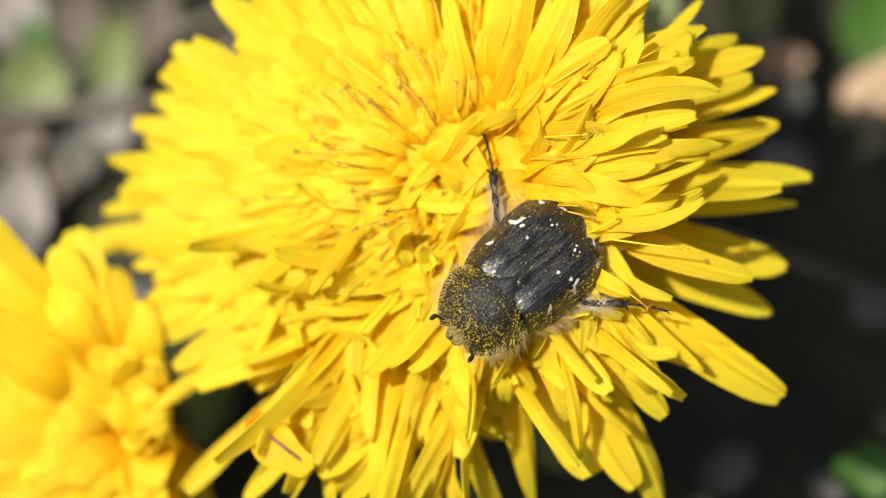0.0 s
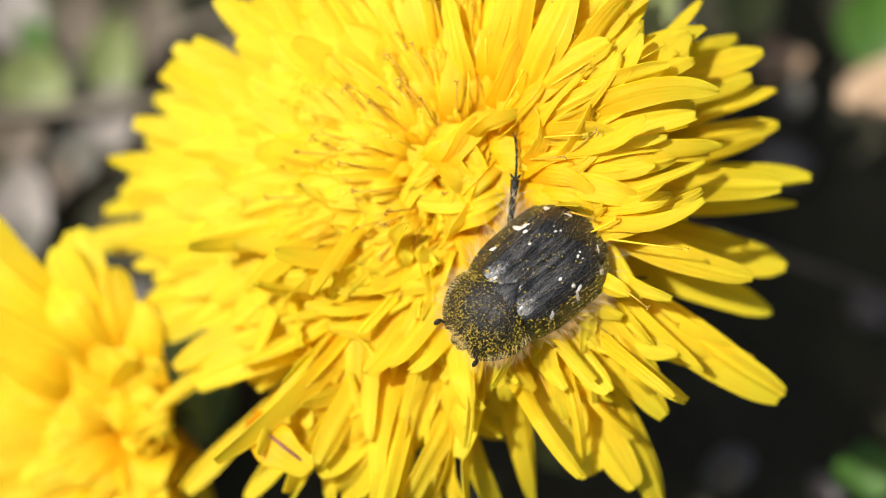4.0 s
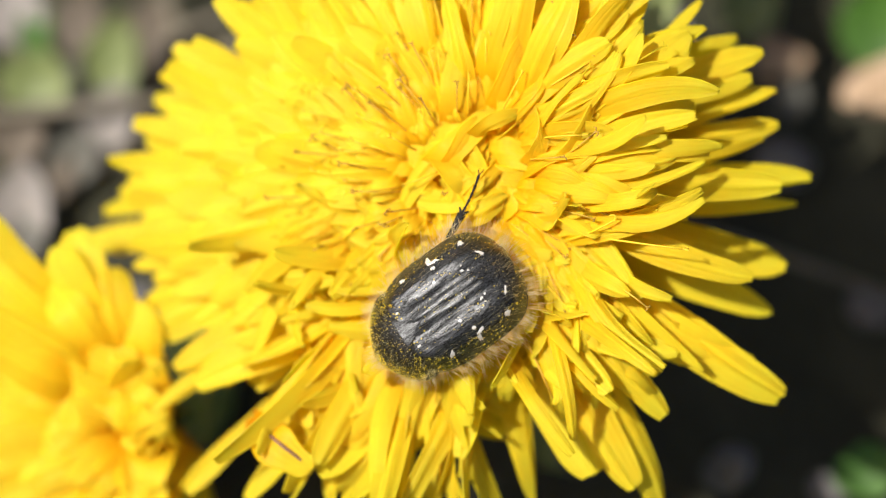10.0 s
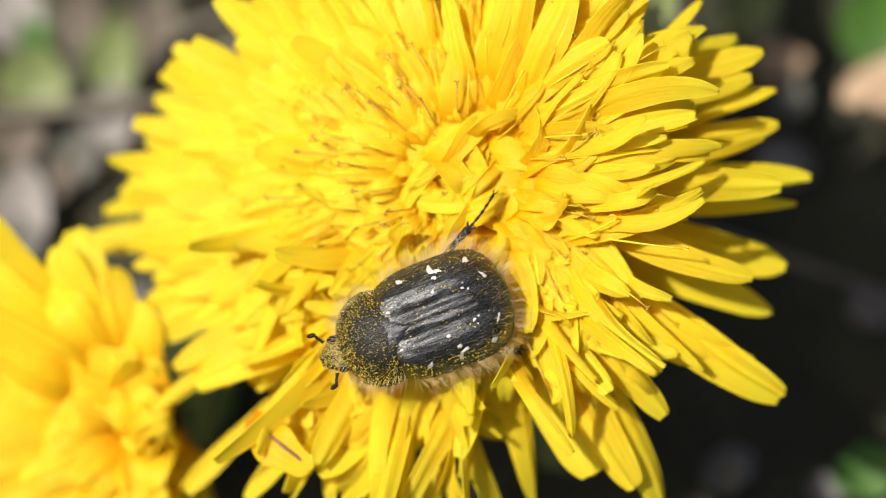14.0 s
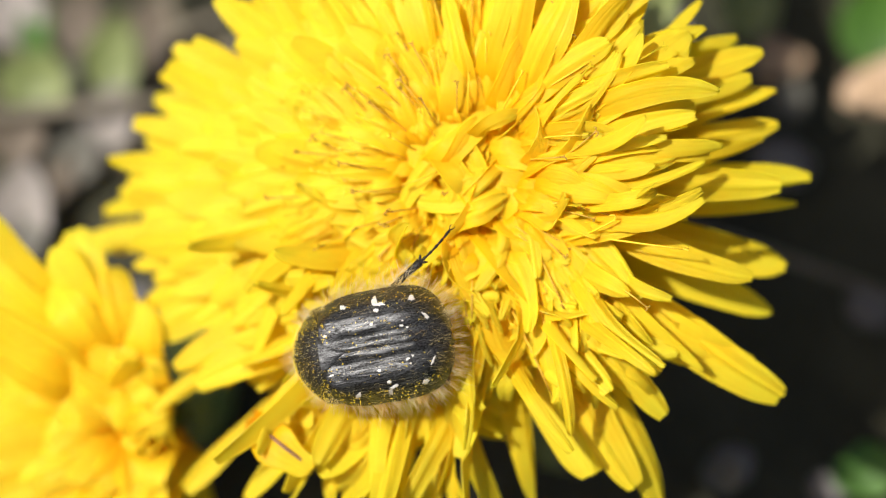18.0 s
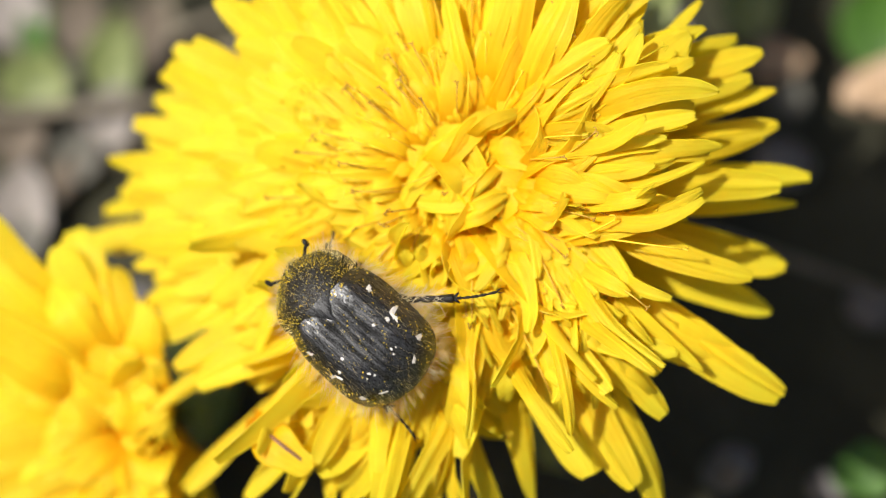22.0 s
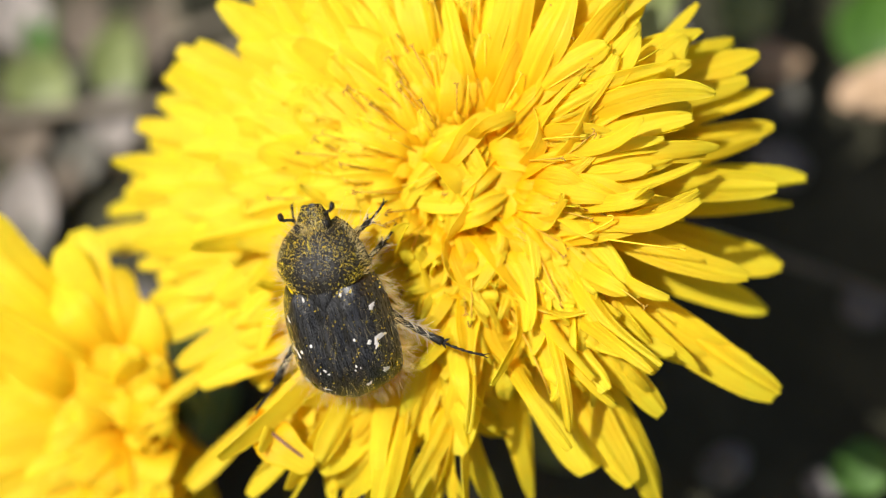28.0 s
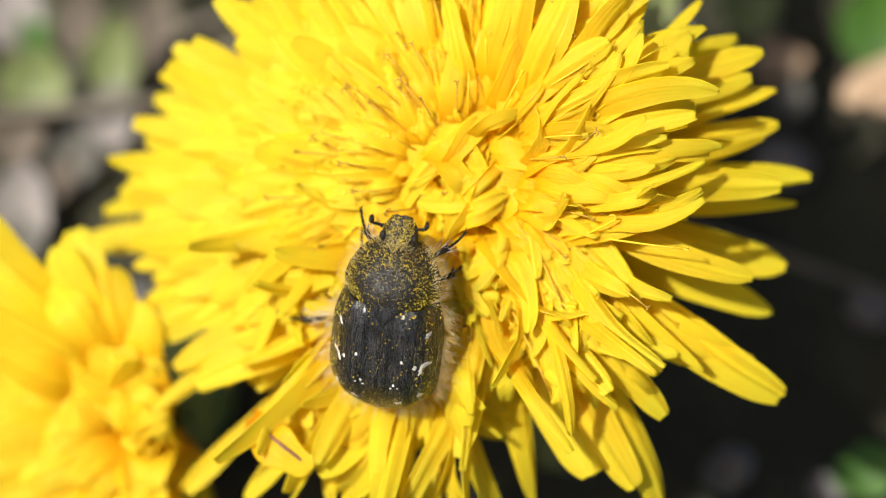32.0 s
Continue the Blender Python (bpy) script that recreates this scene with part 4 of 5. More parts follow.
def build_leg(name, hip, side, reach, hind, label):
    (v, f, u), end = leg_mesh(reach, side, hind)
    leg = part(name, mesh_of("leg", v, f, LEG_BLACK), beetle, Matrix.Translation(Vector(hip) * MM), label)
    pieces, p, d = [], end, np.array([1.0, 0.1 * side, -0.12])
    for i in range(5):
        l = (0.42 if i < 4 else 0.55) * (1.0 if hind else 0.7)
        d = d + np.array([0, -0.05 * side, -0.03])
        d /= np.linalg.norm(d)
        q = p + d * l
        pieces.append(tube([p * MM, (p + d * l * 0.5) * MM, (p + d * l * 0.85) * MM, q * MM], np.array([0.05, 0.07, 0.085, 0.05]) * MM, 6))
        p = q
    for w in (1, -1):
        e = np.cross(d, (0, 0, 1)) * w
        pieces.append(tube(bezier(p, p + d * 0.12 + e * 0.1, p + d * 0.26 + e * 0.16, p + d * 0.3 + e * 0.08 - np.array([0, 0, 0.14]), 6) * MM, np.linspace(0.04, 0.01, 6) * MM, 5))
    v, f, u = joined(pieces)
    part("foot", mesh_of("foot", v, f, LEG_BLACK), leg, label="jointed black foot with two claws")
    n = 150 if hind else 40
    roots, ways, ls = [], [], []
    for _ in range(n):
        roots.append(np.array([rng.uniform(0.2, 1.6 + reach * 0.7), rng.choice((-0.2, 0.2)), rng.uniform(-0.1, 0.25)]))
        ways.append(np.array([rng.uniform(0.5, 1.2), rng.normal() * 0.6, rng.uniform(-0.2, 0.5)]))
        ls.append(rng.uniform(0.4, 1.0))
    part("leg_hair", hairs(roots, ways, ls, 0.014, 0.1, PALE_HAIR, "leg_hair"), leg, label="pale bristly hair", kind="stuff")
    return leg


def build_fur():
    roots, ways, ls = [], [], []
    for side in (1, -1):
        for _ in range(400):
            s = rng.uniform(0.05, 0.99)
            x = XB - s * (XB - XE)
            h = case_half(s)
            roots.append(np.array([x, side * h * rng.uniform(0.90, 0.99), case_top(x, 1.0) + rng.uniform(-0.8, 0.15)]))
            ways.append(np.array([-0.4 - 1.3 * max(0, s - 0.7) * 3 + 0.35 * math.sin(s * 40) + rng.normal() * 0.3, side * (1.0 if s < 0.9 else 0.5), rng.normal() * 0.4 + 0.2]))
            ls.append(rng.uniform(0.3, 1.0) + 0.9 * rng.random() ** 3)
    for _ in range(150):
        y = rng.uniform(-2.0, 2.0)
        roots.append(np.array([-4.9 - 0.25 * (1 - (y / 2) ** 2), y, -2.2 + rng.uniform(-0.9, 0.5)]))
        ways.append(np.array([-1.0, y * 0.3 + rng.normal() * 0.3, rng.normal() * 0.4 + 0.15]))
        ls.append(rng.uniform(0.6, 1.3))
    part("side_fur", hairs(roots, ways, ls, 0.008, 0.0, HAIR, "side_fur"), beetle, label="long tan hair fringing the body", kind="stuff")
    roots, ways, ls = [], [], []
    for _ in range(520):
        p, q = rng.uniform(0, 1), np.sign(rng.normal()) * rng.uniform(0.82, 1.0) if rng.random() < 0.8 else rng.normal() * 0.4
        if abs(q) < 0.8:
            p = rng.uniform(0.88, 1.0)
        q = float(np.clip(q, -1, 1))
        c = on_shield(p, q)
        roots.append(c - np.array([0, 0, 0.1 + rng.uniform(0, 0.5) * (abs(q) > 0.9)]))
        ways.append(np.array([0.3 + 0.8 * p, q * 1.0, 0.7 - 0.6 * abs(q)]) + rng.normal(size=3) * 0.25)
        ls.append(rng.uniform(0.35, 0.95))
    part("shield_fur", hairs(roots, ways, ls, 0.0065, 0.05, HAIR, "shield_fur"), shield, Matrix.Translation(-NECK), "tan hair round the neck shield", "stuff")
    roots, ways, ls = [], [], []
    for _ in range(600):
        p, q = rng.uniform(0.02, 1), rng.uniform(-1, 1)
        roots.append(on_shield(p, q))
        ways.append(np.array([0.5 + 0.6 * p, q * 0.7, 0.75]) + rng.normal(size=3) * 0.35)
        ls.append(rng.uniform(0.1, 0.26))
    part("shield_down", hairs(roots, ways, ls, 0.0035, 0.0, HAIR, "shield_down"), shield, Matrix.Translation(-NECK), "short tan down on the neck shield", "stuff")
    roots, ways, ls = [], [], []
    for _ in range(560):
        s, q = rng.uniform(0.03, 0.98) ** 0.8, rng.uniform(-1, 1)
        if abs(q) < 0.6 and s < 0.8 and rng.random() < 0.75:
            continue
        x = XB - s * (XB - XE)
        roots.append(np.array([x, q * case_half(s), case_top(x, q)]))
        ways.append(np.array([-1.0, rng.normal() * 0.22 + 0.25 * q, 0.22]))
        ls.append(rng.uniform(0.2, 0.6))
    part("back_hair", hairs(roots, ways, ls, 0.003, 0.0, HAIR, "back_hair"), beetle, label="fine short hair on the back", kind="stuff")
    pts, sz = [], []
    for _ in range(1150):
        s, q = rng.uniform(0.02, 0.98), rng.uniform(-1, 1)
        if abs(q) < 0.72 and s > 0.06 and rng.random() < 0.86:
            continue
        x = XB - s * (XB - XE)
        pts.append(np.array([x, q * case_half(s), case_top(x, q) + 0.02]))
        sz.append(0.014 + 0.034 * rng.random() ** 2)
    part("pollen", grains(pts, sz, POLLEN, "pollen"), beetle, label="grains of yellow pollen", kind="stuff")
    pts, sz = [], []
    for _ in range(2300):
        p, q = rng.uniform(0.02, 1), rng.uniform(-1, 1)
        if (q / 0.55) ** 2 + ((p - 0.3) / 0.4) ** 2 < 1 and rng.random() < 0.8:
            continue
        if noise.noise(Vector((p * 5, q * 4, 1.7))) < rng.uniform(-0.75, 0.2):
            continue
        pts.append(on_shield(p, q) + np.array([0, 0, 0.015]))
        sz.append(0.012 + 0.026 * rng.random() ** 1.6)
    face, fs, hr, hw, hl = [], [], [], [], []
    for _ in range(420):
        c = np.array([rng.uniform(-0.2, 1.5), rng.uniform(-0.85, 0.85), 0])
        c *= 0.88
        c[2] = 0.22 - 0.5 * max(0, (c[0] + 0.4) / 2.1) ** 1.5 - 0.55 * abs(c[1] / 0.9) ** 3
        face.append(c)
        fs.append(rng.uniform(0.014, 0.034))
        hr.append(c)
        hw.append(np.array([0.8, c[1], 0.6]) + rng.normal(size=3) * 0.3)
        hl.append(rng.uniform(0.08, 0.24))
    part("pollen", grains(face, fs, POLLEN, "pollen"), skull, label="grains of yellow pollen", kind="stuff")
    part("head_hair", hairs(hr[::3], hw[::3], hl[::3], 0.007, 0.0, HAIR, "head_hair"), skull, label="short tan bristles", kind="stuff")
    part("pollen", grains(pts, sz, POLLEN, "pollen"), shield, Matrix.Translation(-NECK), "grains of yellow pollen", "stuff")


shield = build_body()
skull = build_head()
hind_left = build_leg("hind_leg", (-0.9, 1.7, -2.7), 1, 2.4, True, "black spined hind leg with pale hair")
hind_right = build_leg("hind_leg", (-0.9, -1.7, -2.7), -1, 2.4, True, "black spined hind leg with pale hair")
mid_left = build_leg("middle_leg", (0.9, 1.0, -2.8), 1, 1.6, False, "black spined middle leg")
mid_right = build_leg("middle_leg", (0.9, -1.0, -2.8), -1, 1.6, False, "black spined middle leg")
fore_left = build_leg("front_leg", (2.6, 0.8, -2.6), 1, 1.1, False, "short black digging front leg")
fore_right = build_leg("front_leg", (2.6, -0.8, -2.6), -1, 1.1, False, "short black digging front leg")
build_fur()


# ---- litter ----
def leaf_mesh(length, width, curl, mat, seed, lobes=0):
    g = np.random.default_rng(seed)
    s, x = np.linspace(0, 1, 18), np.linspace(-1, 1, 11)
    half = width / 2 * np.sin(math.pi * np.clip(s, 0.02, 0.985) ** 0.8) ** 0.7
    if lobes:
        half = half * (0.62 + 0.38 * np.abs(np.sin(s * math.pi * lobes)))
    grid = np.zeros((18, 11, 3))
    grid[:, :, 0] = (s * length)[:, None] + 0 * x[None]
    grid[:, :, 1] = half[:, None] * x[None] + (0.08 * length * np.sin(s * g.uniform(1, 4)))[:, None]
    grid[:, :, 2] = curl * np.sin(s * math.pi)[:, None] * length + 0.25 * half[:, None] * (np.abs(x) ** 1.3)[None] * g.uniform(0.2, 1.6) \
        + 0.02 * length * np.sin(s[:, None] * 14 + x[None] * 3 + g.uniform(0, 6))
    v, f, u = shell(grid * MM, 0.18 * MM)
    return mesh_of("leaf", v, f, mat)


SPREAD = 0.889   # spacing and size of the litter


def lay(name, me, x, y, z, turn, tip, label, category, group, roll=0):
    ob = new(name, me)
    ob.matrix_basis = pose(SPREAD * x * MM, (SPREAD * y - 12.4) * MM, z * SPREAD * MM, roll, tip, turn) @ Matrix.Scale(SPREAD, 4)
    return tagged(ob, label, category, group)


for x, y, z, length, width, turn, mat, curl, tip, label in (
        (26.4, 44.0, 4.0, 9, 4.4, 0, TAN_LEAF, 0.03, -4, "curled tan dead leaf lying on dark soil"),
        (21.0, 46.6, 3.0, 3.6, 2.8, 15, TAN_LEAF, 0.05, -5, "small crumpled tan dead leaf on the soil"),
        (8, 62, 2.0, 16, 7, 20, DRY_LEAF, 0.10, -3, "brown dry leaf lying on the soil")):
    lay("dead_leaf", leaf_mesh(length, width, curl, mat, int(x * 7 + y * 3 + 900)), x, y, z, turn, tip, label, "leaf", "dead leaves on the soil")
for x, y, z, length, width, turn, mat, tip, lobes, label in (
        (27, 62, 5.0, 24, 10, -60, LEAF, -10, 4, "fresh green toothed leaf near the soil"),
        (2, 6, 1.0, 60, 14, -70, LEAF, -16, 6, "long green toothed leaf at the dandelion's foot"),
        (7, 18, 1.0, 46, 12, 74, PALE_LEAF, -30, 6, "long pale green toothed leaf rising behind the dandelion")):
    lay("green_leaf", leaf_mesh(length, width, 0.10, mat, int(x * 5 + y * 11 + 700), lobes), x, y, z, turn, tip, label, "leaf", "green leaves by the soil")
for x, y, r in ((22.8, 41, 2.0), (18.4, 18.2, 1.7), (24.7, 16.8, 1.3), (-20, 30, 2.0), (28, 30, 1.6), (12, 30, 1.5)):
    g = np.random.default_rng(int(x * 10 + y + 500))
    v, f, u = ellipsoid((0, 0, 0), (r, r * 0.85, r * 0.6), 16, 10)
    v = [tuple(np.array(p) * (1 + 0.12 * noise.noise(Vector(p) * 0.6 + Vector((x, y, 0)))) * MM) for p in v]
    lay("pebble", mesh_of("pebble", v, f, STONE), x, y, r * 0.3, g.uniform(0, 360), 0, "small rounded grey pebble on dark soil", "pebble", "pebbles on the soil")
pieces = []
for k in range(80):
    x, y = rng.uniform(-70, 20), rng.uniform(-40, 110)
    if x > -12 and rng.random() < 0.8:
        continue
    a, l = rng.uniform(0, 6.28), rng.uniform(10, 30)
    z = rng.uniform(0.5, 4)
    p = np.array([SPREAD * x, SPREAD * y - 12.4, z])
    q = p + np.array([math.cos(a) * l, math.sin(a) * l, rng.uniform(-1, 3)])
    mid = (p + q) / 2 + np.array([0, 0, rng.uniform(0, 3)])
    pieces.append(tube(bezier(p, (p + mid) / 2, (q + mid) / 2, q, 7) * MM, np.linspace(0.5, 0.25, 7) * MM * rng.uniform(0.7, 1.6), 5, 0.5))
v, f, u = joined(pieces)
tagged(new("straw_litter", mesh_of("straw_litter", v, f, STRAW)), "scattered dry grass stalks on the soil", "litter", kind="stuff")
# scraps of leaf in the gaps: place, length, breadth
for x, y, length, width in ((-22.1, 44.8, 6.7, 3.7), (-27.7, 43.6, 5.2, 5.0), (20.5, 49.8, 4.8, 4.2), (12.4, 48.5, 5.2, 3.5),):
    lay("green_leaf", leaf_mesh(length, width, 0.10, PALE_LEAF, int(x * 7 + y * 3 + 900)), x, y, 2.0, 90 + 14 * math.sin(x * 3 + y), -6, "small pale green leaf close to the soil", "leaf", "green leaves by the soil")
for x, y, length, width in ((-27.4, 48.0, 4.8, 2.3), (29.6, 46.7, 7.4, 5.8), (27.3, 15.1, 3.9, 4.2),):
    lay("green_leaf", leaf_mesh(length, width, 0.10, LEAF, int(x * 7 + y * 3 + 900)), x, y, 2.0, 90 + 14 * math.sin(x * 3 + y), -6, "small fresh green leaf close to the soil", "leaf", "green leaves by the soil")
for x, y, length, width in ((-22.5, 41.2, 4.8, 3.7), (-28.9, 49.4, 5.2, 5.0), (-27.1, 33.7, 6.1, 4.0), (16.0, 47.6, 5.2, 2.9),):
    lay("dead_leaf", leaf_mesh(length, width, 0.10, WHITE_LEAF, int(x * 7 + y * 3 + 900)), x, y, 2.0, 90 + 14 * math.sin(x * 3 + y), -6, "small pale bleached scrap of leaf on the soil", "leaf", "dead leaves on the soil")
for x, y, length, width in ((-24.3, 38.5, 4.1, 3.3), (-25.4, 44.0, 4.3, 1.9), (-28.1, 32.5, 3.9, 3.5), (23.2, 43.3, 3.5, 2.7), (-15.5, 16.8, 3.5, 3.5), (18.0, 15.5, 2.6, 2.7),):
    lay("dead_leaf", leaf_mesh(length, width, 0.10, GREY_LEAF, int(x * 7 + y * 3 + 900)), x, y, 2.0, 90 + 14 * math.sin(x * 3 + y), -6, "small grey scrap of weathered leaf on the soil", "leaf", "dead leaves on the soil")
for x, y, length, width in ((-25.1, 48.7, 5.2, 3.5), (-28.7, 40.0, 4.3, 4.2), (-25.6, 37.4, 3.9, 2.3), (-20.3, 46.9, 7.0, 3.1), (22.8, 45.6, 4.8, 4.0), (-17.4, 15.1, 3.9, 3.5), (8.6, 17.0, 2.6, 2.7),):
    lay("dead_leaf", leaf_mesh(length, width, 0.10, DRY_LEAF, int(x * 7 + y * 3 + 900)), x, y, 2.0, 90 + 14 * math.sin(x * 3 + y), -6, "small brown scrap of dry leaf on the soil", "leaf", "dead leaves on the soil")


# ---- movement ----
def beetle_pose(u, v, w, yaw, pitch, roll):
    """The beetle's pose from the place of its back (mm) in the view's axes, its heading, nose-up pitch and roll in degrees."""
    turn = Matrix.Rotation(radians(yaw), 4, "Z") @ Matrix.Rotation(radians(-pitch), 4, "Y") @ Matrix.Rotation(radians(roll), 4, "X")
    return VIEW @ Matrix.Translation(Vector((u, v, w)) * MM) @ turn


def joint(hip, yaw, dip):
    return pose(hip[0] * MM, hip[1] * MM, hip[2] * MM, 0, dip, yaw)


def motions():
    beetle_rows = [
        (0.0, beetle_pose(3.88, -1.33, -0.20, 220.5, 16.8, 5.1)),
        (0.5, beetle_pose(3.99, -1.22, -0.18, 223.8, 18.3, 6.2)),
        (1.0, beetle_pose(3.38, -1.08, -0.16, 221.0, 17.1, 7.5)),
        (1.5, beetle_pose(3.38, -1.16, -0.15, 219.4, 16.3, 7.6)),
        (2.0, beetle_pose(3.44, -1.64, -0.13, 216.4, 14.5, 6.7)),
        (2.5, beetle_pose(4.10, -1.67, -0.11, 217.0, 14.3, 6.2)),
        (3.0, beetle_pose(3.95, -1.65, -0.09, 215.7, 13.0, 5.6)),
        (3.5, beetle_pose(4.00, -1.52, -0.07, 216.7, 13.1, 6.5)),
        (5.5, beetle_pose(2.91, -2.52, 0.00, 228.4, 12.4, 7.8)),
        (6.0, beetle_pose(2.37, -2.65, -0.04, 226.3, 11.2, 7.6)),
        (6.5, beetle_pose(2.42, -2.77, -0.08, 225.8, 11.2, 7.3)),
        (7.0, beetle_pose(2.73, -2.56, -0.12, 219.9, 8.6, 6.6)),
        (7.5, beetle_pose(2.18, -2.37, -0.16, 203.4, 7.6, 7.9)),
        (8.0, beetle_pose(1.19, -3.04, -0.20, 208.1, 1.5, 8.5)),
        (8.5, beetle_pose(0.28, -2.69, -0.18, 205.6, -3.0, 8.6)),
        (9.0, beetle_pose(-0.24, -3.47, -0.17, 217.2, -6.4, 8.7)),
        (9.5, beetle_pose(-0.85, -3.63, -0.15, 217.6, -7.0, 8.4)),
        (10.0, beetle_pose(-1.06, -3.58, -0.14, 215.6, -6.5, 8.0)),
        (10.5, beetle_pose(-1.03, -3.71, -0.12, 211.7, -6.2, 7.4)),
        (11.0, beetle_pose(-1.22, -3.80, -0.11, 211.2, -6.0, 7.0)),
        (11.5, beetle_pose(-1.55, -3.83, -0.09, 209.2, -5.5, 6.7)),
        (12.0, beetle_pose(-1.53, -3.69, -0.08, 206.5, -4.9, 6.5)),
        (12.5, beetle_pose(-1.51, -3.54, -0.06, 204.9, -4.6, 6.5)),
        (13.0, beetle_pose(-1.43, -3.86, -0.05, 203.5, -3.7, 6.3)),
        (13.5, beetle_pose(-1.27, -3.94, -0.03, 206.1, -1.6, 5.0)),
        (14.0, beetle_pose(-1.61, -3.86, -0.02, 200.7, -0.0, 2.0)),
        (14.5, beetle_pose(-1.84, -3.56, 0.00, 190.0, 0.8, 2.1)),
        (16.5, beetle_pose(-4.02, -4.74, -0.30, 196.5, -2.3, 3.1)),
        (17.0, beetle_pose(-4.38, -5.44, -0.30, 204.9, -3.7, 2.1)),
        (17.5, beetle_pose(-4.79, -5.44, -0.30, 189.8, -6.6, 1.0)),
        (18.0, beetle_pose(-4.96, -5.27, -0.30, 190.4, -7.6, 0.6)),
        (18.5, beetle_pose(-4.87, -4.84, -0.30, 185.8, -9.0, 0.7)),
        (19.0, beetle_pose(-5.28, -4.15, -0.30, 182.3, -12.1, -0.4)),
        (19.5, beetle_pose(-5.23, -3.57, -0.27, 149.5, -12.8, -7.6)),
        (20.0, beetle_pose(-6.08, -3.53, -0.25, 132.4, -7.4, -18.6)),
        (20.5, beetle_pose(-5.87, -3.69, -0.22, 138.6, -1.3, -13.4)),
        (21.0, beetle_pose(-5.79, -3.64, -0.20, 140.6, 2.0, -11.4)),
        (21.5, beetle_pose(-5.66, -3.61, -0.17, 141.1, 0.9, -9.1)),
        (22.0, beetle_pose(-5.48, -3.63, -0.15, 137.7, -0.1, -9.2)),
        (22.5, beetle_pose(-5.62, -3.53, -0.12, 130.3, -2.0, -12.1)),
        (23.0, beetle_pose(-5.68, -3.36, -0.10, 129.9, -0.2, -15.5)),
        (23.5, beetle_pose(-5.69, -3.32, -0.08, 133.8, 1.8, -13.8)),
        (24.0, beetle_pose(-6.28, -3.32, -0.05, 141.9, 3.5, -13.8)),
        (24.5, beetle_pose(-6.06, -3.32, -0.03, 147.1, 4.2, -9.8)),
        (25.0, beetle_pose(-5.73, -3.34, 0.00, 146.8, 2.9, -7.4)),
        (25.5, beetle_pose(-5.80, -3.47, 0.16, 151.9, 3.0, -6.4)),
        (27.5, beetle_pose(-5.48, -4.08, 0.30, 128.2, 13.9, -18.1)),
        (28.0, beetle_pose(-6.01, -3.33, 0.40, 104.4, 18.0, -18.0)),
        (28.5, beetle_pose(-6.22, -3.19, 0.43, 99.7, 16.0, -22.0)),
        (29.0, beetle_pose(-6.40, -3.79, 0.45, 94.5, 16.0, -28.0)),
        (29.5, beetle_pose(-6.00, -3.33, 0.47, 93.0, 15.0, -32.0)),
        (30.0, beetle_pose(-6.31, -2.80, 0.50, 86.0, 14.0, -36.0)),
        (30.5, beetle_pose(-6.66, -2.37, 0.40, 79.0, 16.0, -38.0)),
        (31.0, beetle_pose(-6.36, -3.10, 0.30, 79.5, 18.0, -32.0)),
        (31.5, beetle_pose(-4.82, -3.65, 0.20, 82.0, 22.0, -24.0)),
        (32.0, beetle_pose(-3.08, -4.09, 0.10, 83.5, 27.0, -9.0)),
    ]
    walk(beetle, beetle_rows)
    # florets bend down as the beetle comes over them and spring up behind it
    back = VIEW.inverted()
    track = [(t, back @ (m @ Vector((-0.5 * MM, 0, 0))) / MM) for t, m in beetle_rows]
    for ob, az, reach in springy:
        a = math.radians(az)
        mid = Vector((1.74 + 0.7 * reach * math.cos(a), 3.46 + 0.7 * reach * math.sin(a)))
        rest = ob.matrix_basis.copy()
        rows = []
        for t, p in track[::2] + track[-1:]:
            d = (p.xy - mid).length
            turn = 16 / (1 + math.exp((d - 4.6) * 1.6))
            rows.append((t, rest @ Matrix.Rotation(radians(turn), 4, Vector((-math.sin(a), math.cos(a), 0)))))
        walk(ob, rows if rows[-1][0] > rows[-2][0] else rows[:-1])
    # the neck shield bends down when the beetle digs in: (seconds, degrees)
    BEND = [(0, 6), (3.5, 8), (5.5, 0), (7.0, -2), (7.6, 8), (8.2, 18), (9, 27), (12.3, 24), (13, 14), (14, 8), (14.5, 8), (16.5, 20), (17.5, 30), (19.2, 34), (20, 14), (21, 10), (22.3, 20), (23, 12), (24, 14), (24.8, 22), (25.5, 8), (27.5, 2), (28, -2), (29.5, 4), (31, 6), (32, 10)]
    walk(shield, [(t, Matrix.Translation(NECK) @ Matrix.Rotation(radians(a), 4, "Y")) for t, a in BEND])
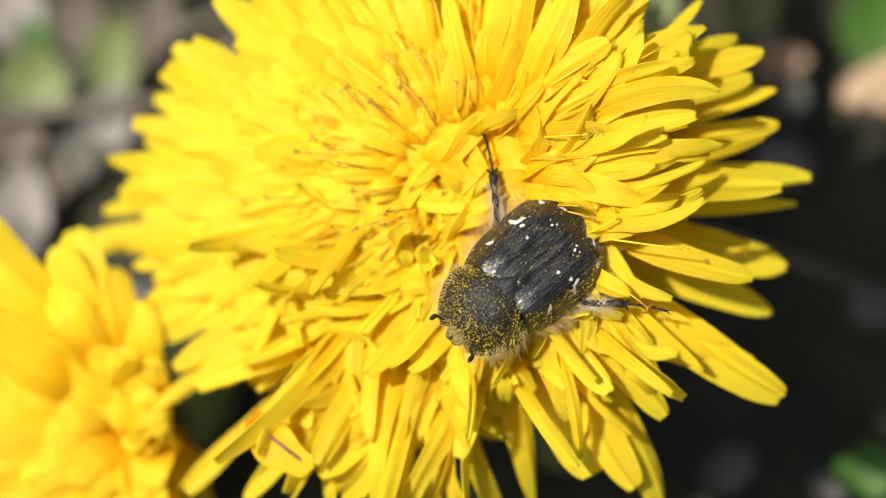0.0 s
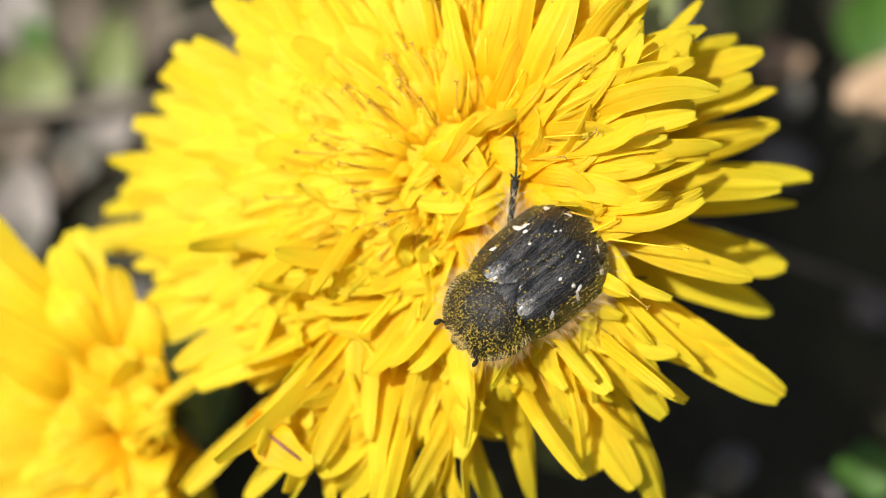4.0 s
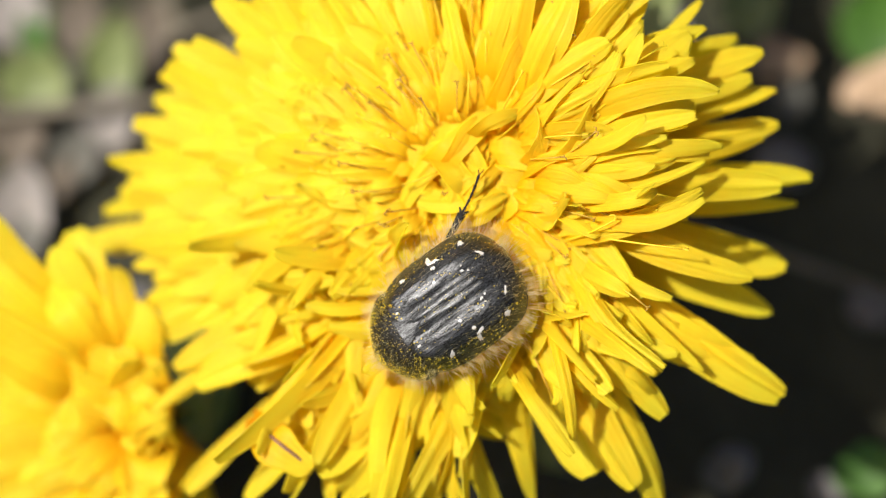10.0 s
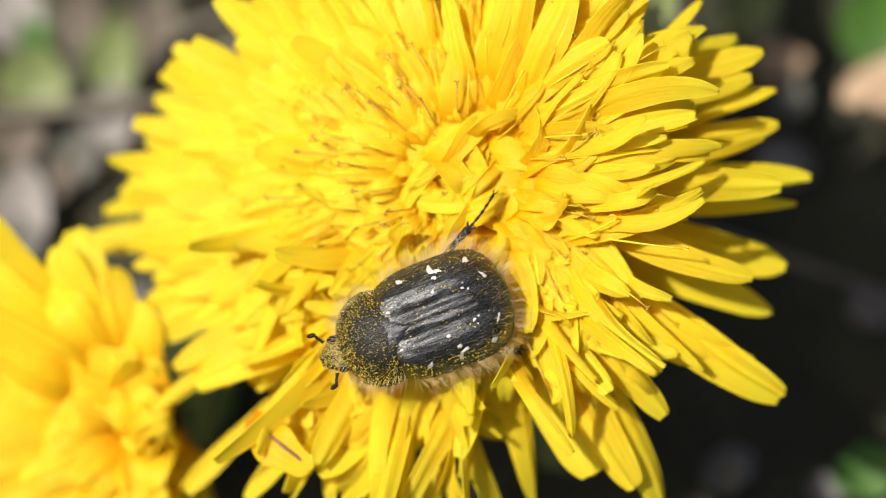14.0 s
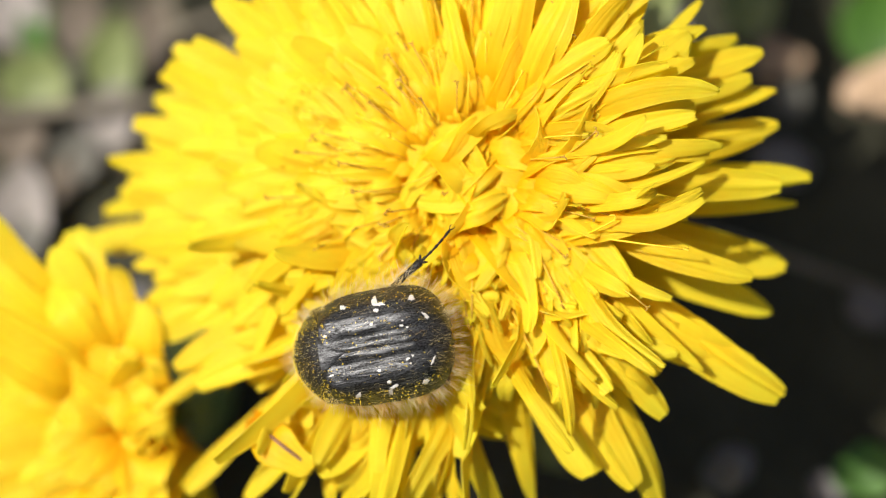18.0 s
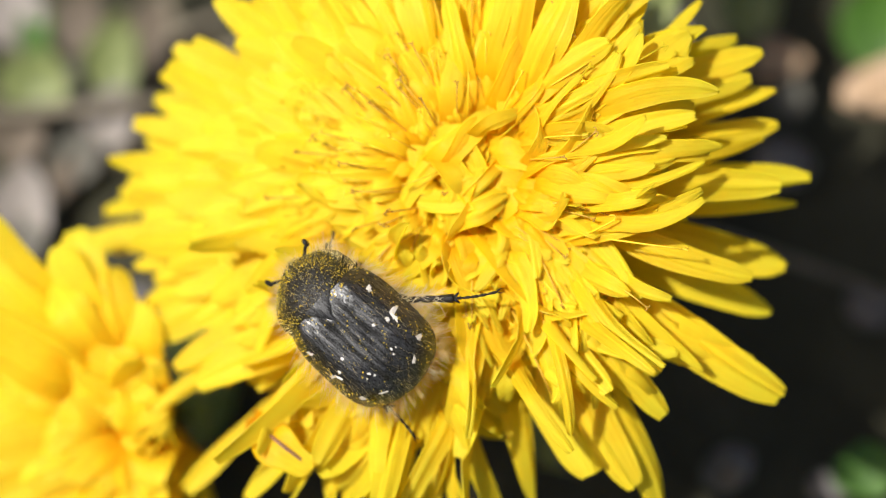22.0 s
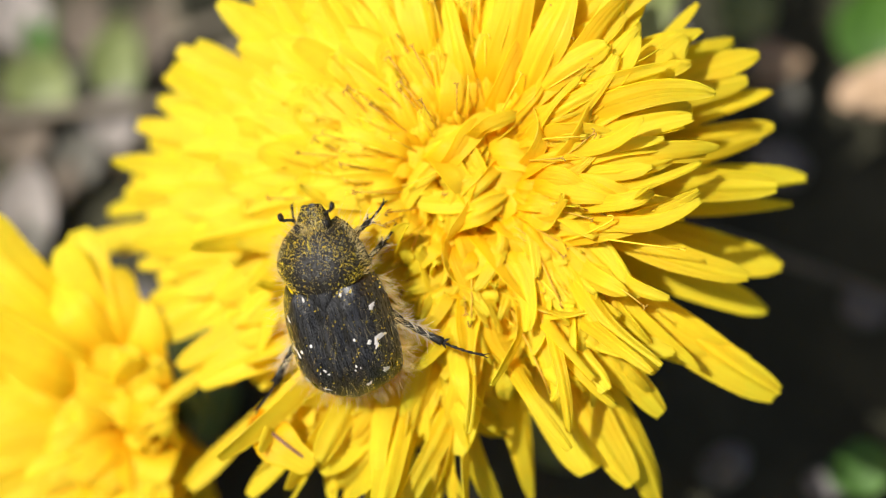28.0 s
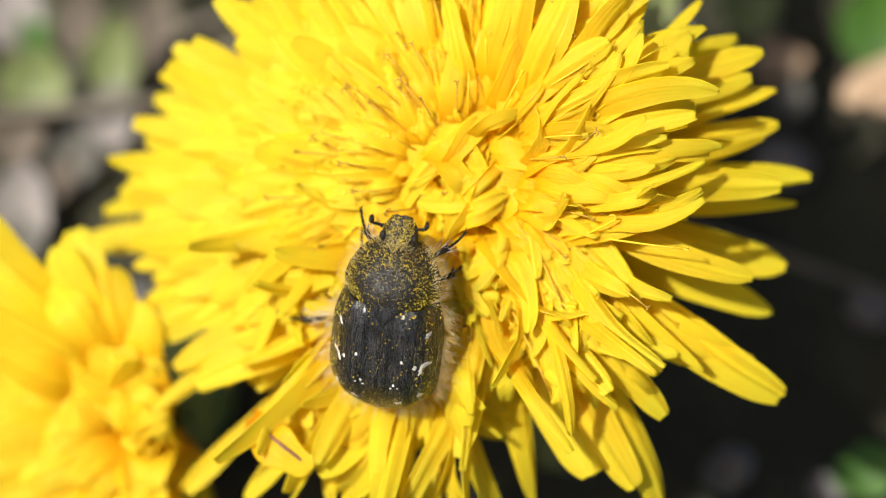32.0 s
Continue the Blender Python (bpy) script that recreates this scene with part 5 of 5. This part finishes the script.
    # the head: (seconds, how far it is put out, nod)
    walk(skull, [(t, Matrix.Translation(NECK) @ Matrix.Rotation(radians(interp(t, BEND)), 4, "Y") @ pose((2.9 - 1.3 * (1 - out)) * MM, 0, (-1.10 - 0.4 * (1 - out)) * MM, 0, 8 + nod, side)) for t, out, nod, side in (
        (0, 0.45, 12, 0), (3.5, 0.3, 12, 0), (5.5, 1.0, 0, 5), (6.5, 1.0, 0, -4), (7.5, 1.0, 2, 3), (8.0, 0.5, 12, 0), (9.0, 0.0, 25, 0),
        (12.5, 0.0, 25, 0), (13.0, 0.6, 12, 0), (14.0, 1.0, 4, 4), (14.5, 1.0, 4, 0), (16.5, 0.3, 15, 0), (17.5, 0.0, 25, 0), (19.5, 0.0, 25, 0),
        (20.0, 0.8, 8, 4), (21.0, 1.0, 4, -4), (21.5, 0.6, 10, 0), (22.5, 0.5, 12, 0), (23.0, 0.9, 6, 0), (24.0, 0.7, 8, 0), (24.8, 0.2, 20, 0), (25.5, 0.9, 5, 3), (27.5, 0.9, 4, 0),
        (28.0, 1.0, 0, 4), (28.6, 0.8, 6, 0), (29.5, 0.5, 12, 0), (30.6, 0.7, 8, -5), (31.5, 0.9, 3, 0), (32.0, 1.2, -8, 3))])
    # how steeply the front legs dig down: (seconds, degrees)
    REACHING = [(0, 72), (4, 72), (5.5, 46), (7.4, 46), (8, 72), (13, 72), (14, 60), (16.5, 74), (19.4, 74), (20, 52), (23, 60), (25, 60), (27, 46), (32, 46)]
    walk(hind_right, [(t, joint((-0.9, -1.7, -2.7), a, -16 if t < 8 else (36 if t > 31 else -6))) for t, a in (
        (0, -122), (1, -118), (2, -128), (3.5, -130), (6, -160), (7, -158), (8, -140), (9, -150), (12, -152), (14, -150), (16.5, -146), (19, -146),
        (19.6, -140), (20, -132), (23, -133), (25.5, -125), (27.5, -124), (28, -124), (29, -132), (30, -150), (31, -155), (32, -172))])
    walk(hind_left, [(t, joint((-0.9, 1.7, -2.7), a, dip)) for t, a, dip in (
        (0, 132, -18), (1.0, 136, -18), (1.6, 165, 24), (3.5, 165, 24), (6, 147, -18), (7, 152, -18), (8, 168, 34), (13.5, 168, 34), (14.5, 150, -8), (16.5, 168, 30), (19, 168, 30), (19.6, 172, 4),
        (22, 174, 4), (25.0, 172, 6), (25.5, 165, 10), (27.5, 146, -6), (28, 138, -8), (29, 140, -8), (30, 142, -8), (31, 138, -8), (32, 117, 26))])
    for leg, hip, base, ph, dip in ((mid_right, (0.9, -1.0, -2.8), -60, 0, 10), (mid_left, (0.9, 1.0, -2.8), 60, 1.7, 10), (fore_right, (2.4, -0.7, -2.6), -50, 0.8, 0), (fore_left, (2.4, 0.7, -2.6), 50, 2.6, 0)):
        walk(leg, [(t, joint(hip, base + 14 * math.sin(t * 1.9 + ph), dip + interp(t, REACHING))) for t in range(0, 33)])


motions()
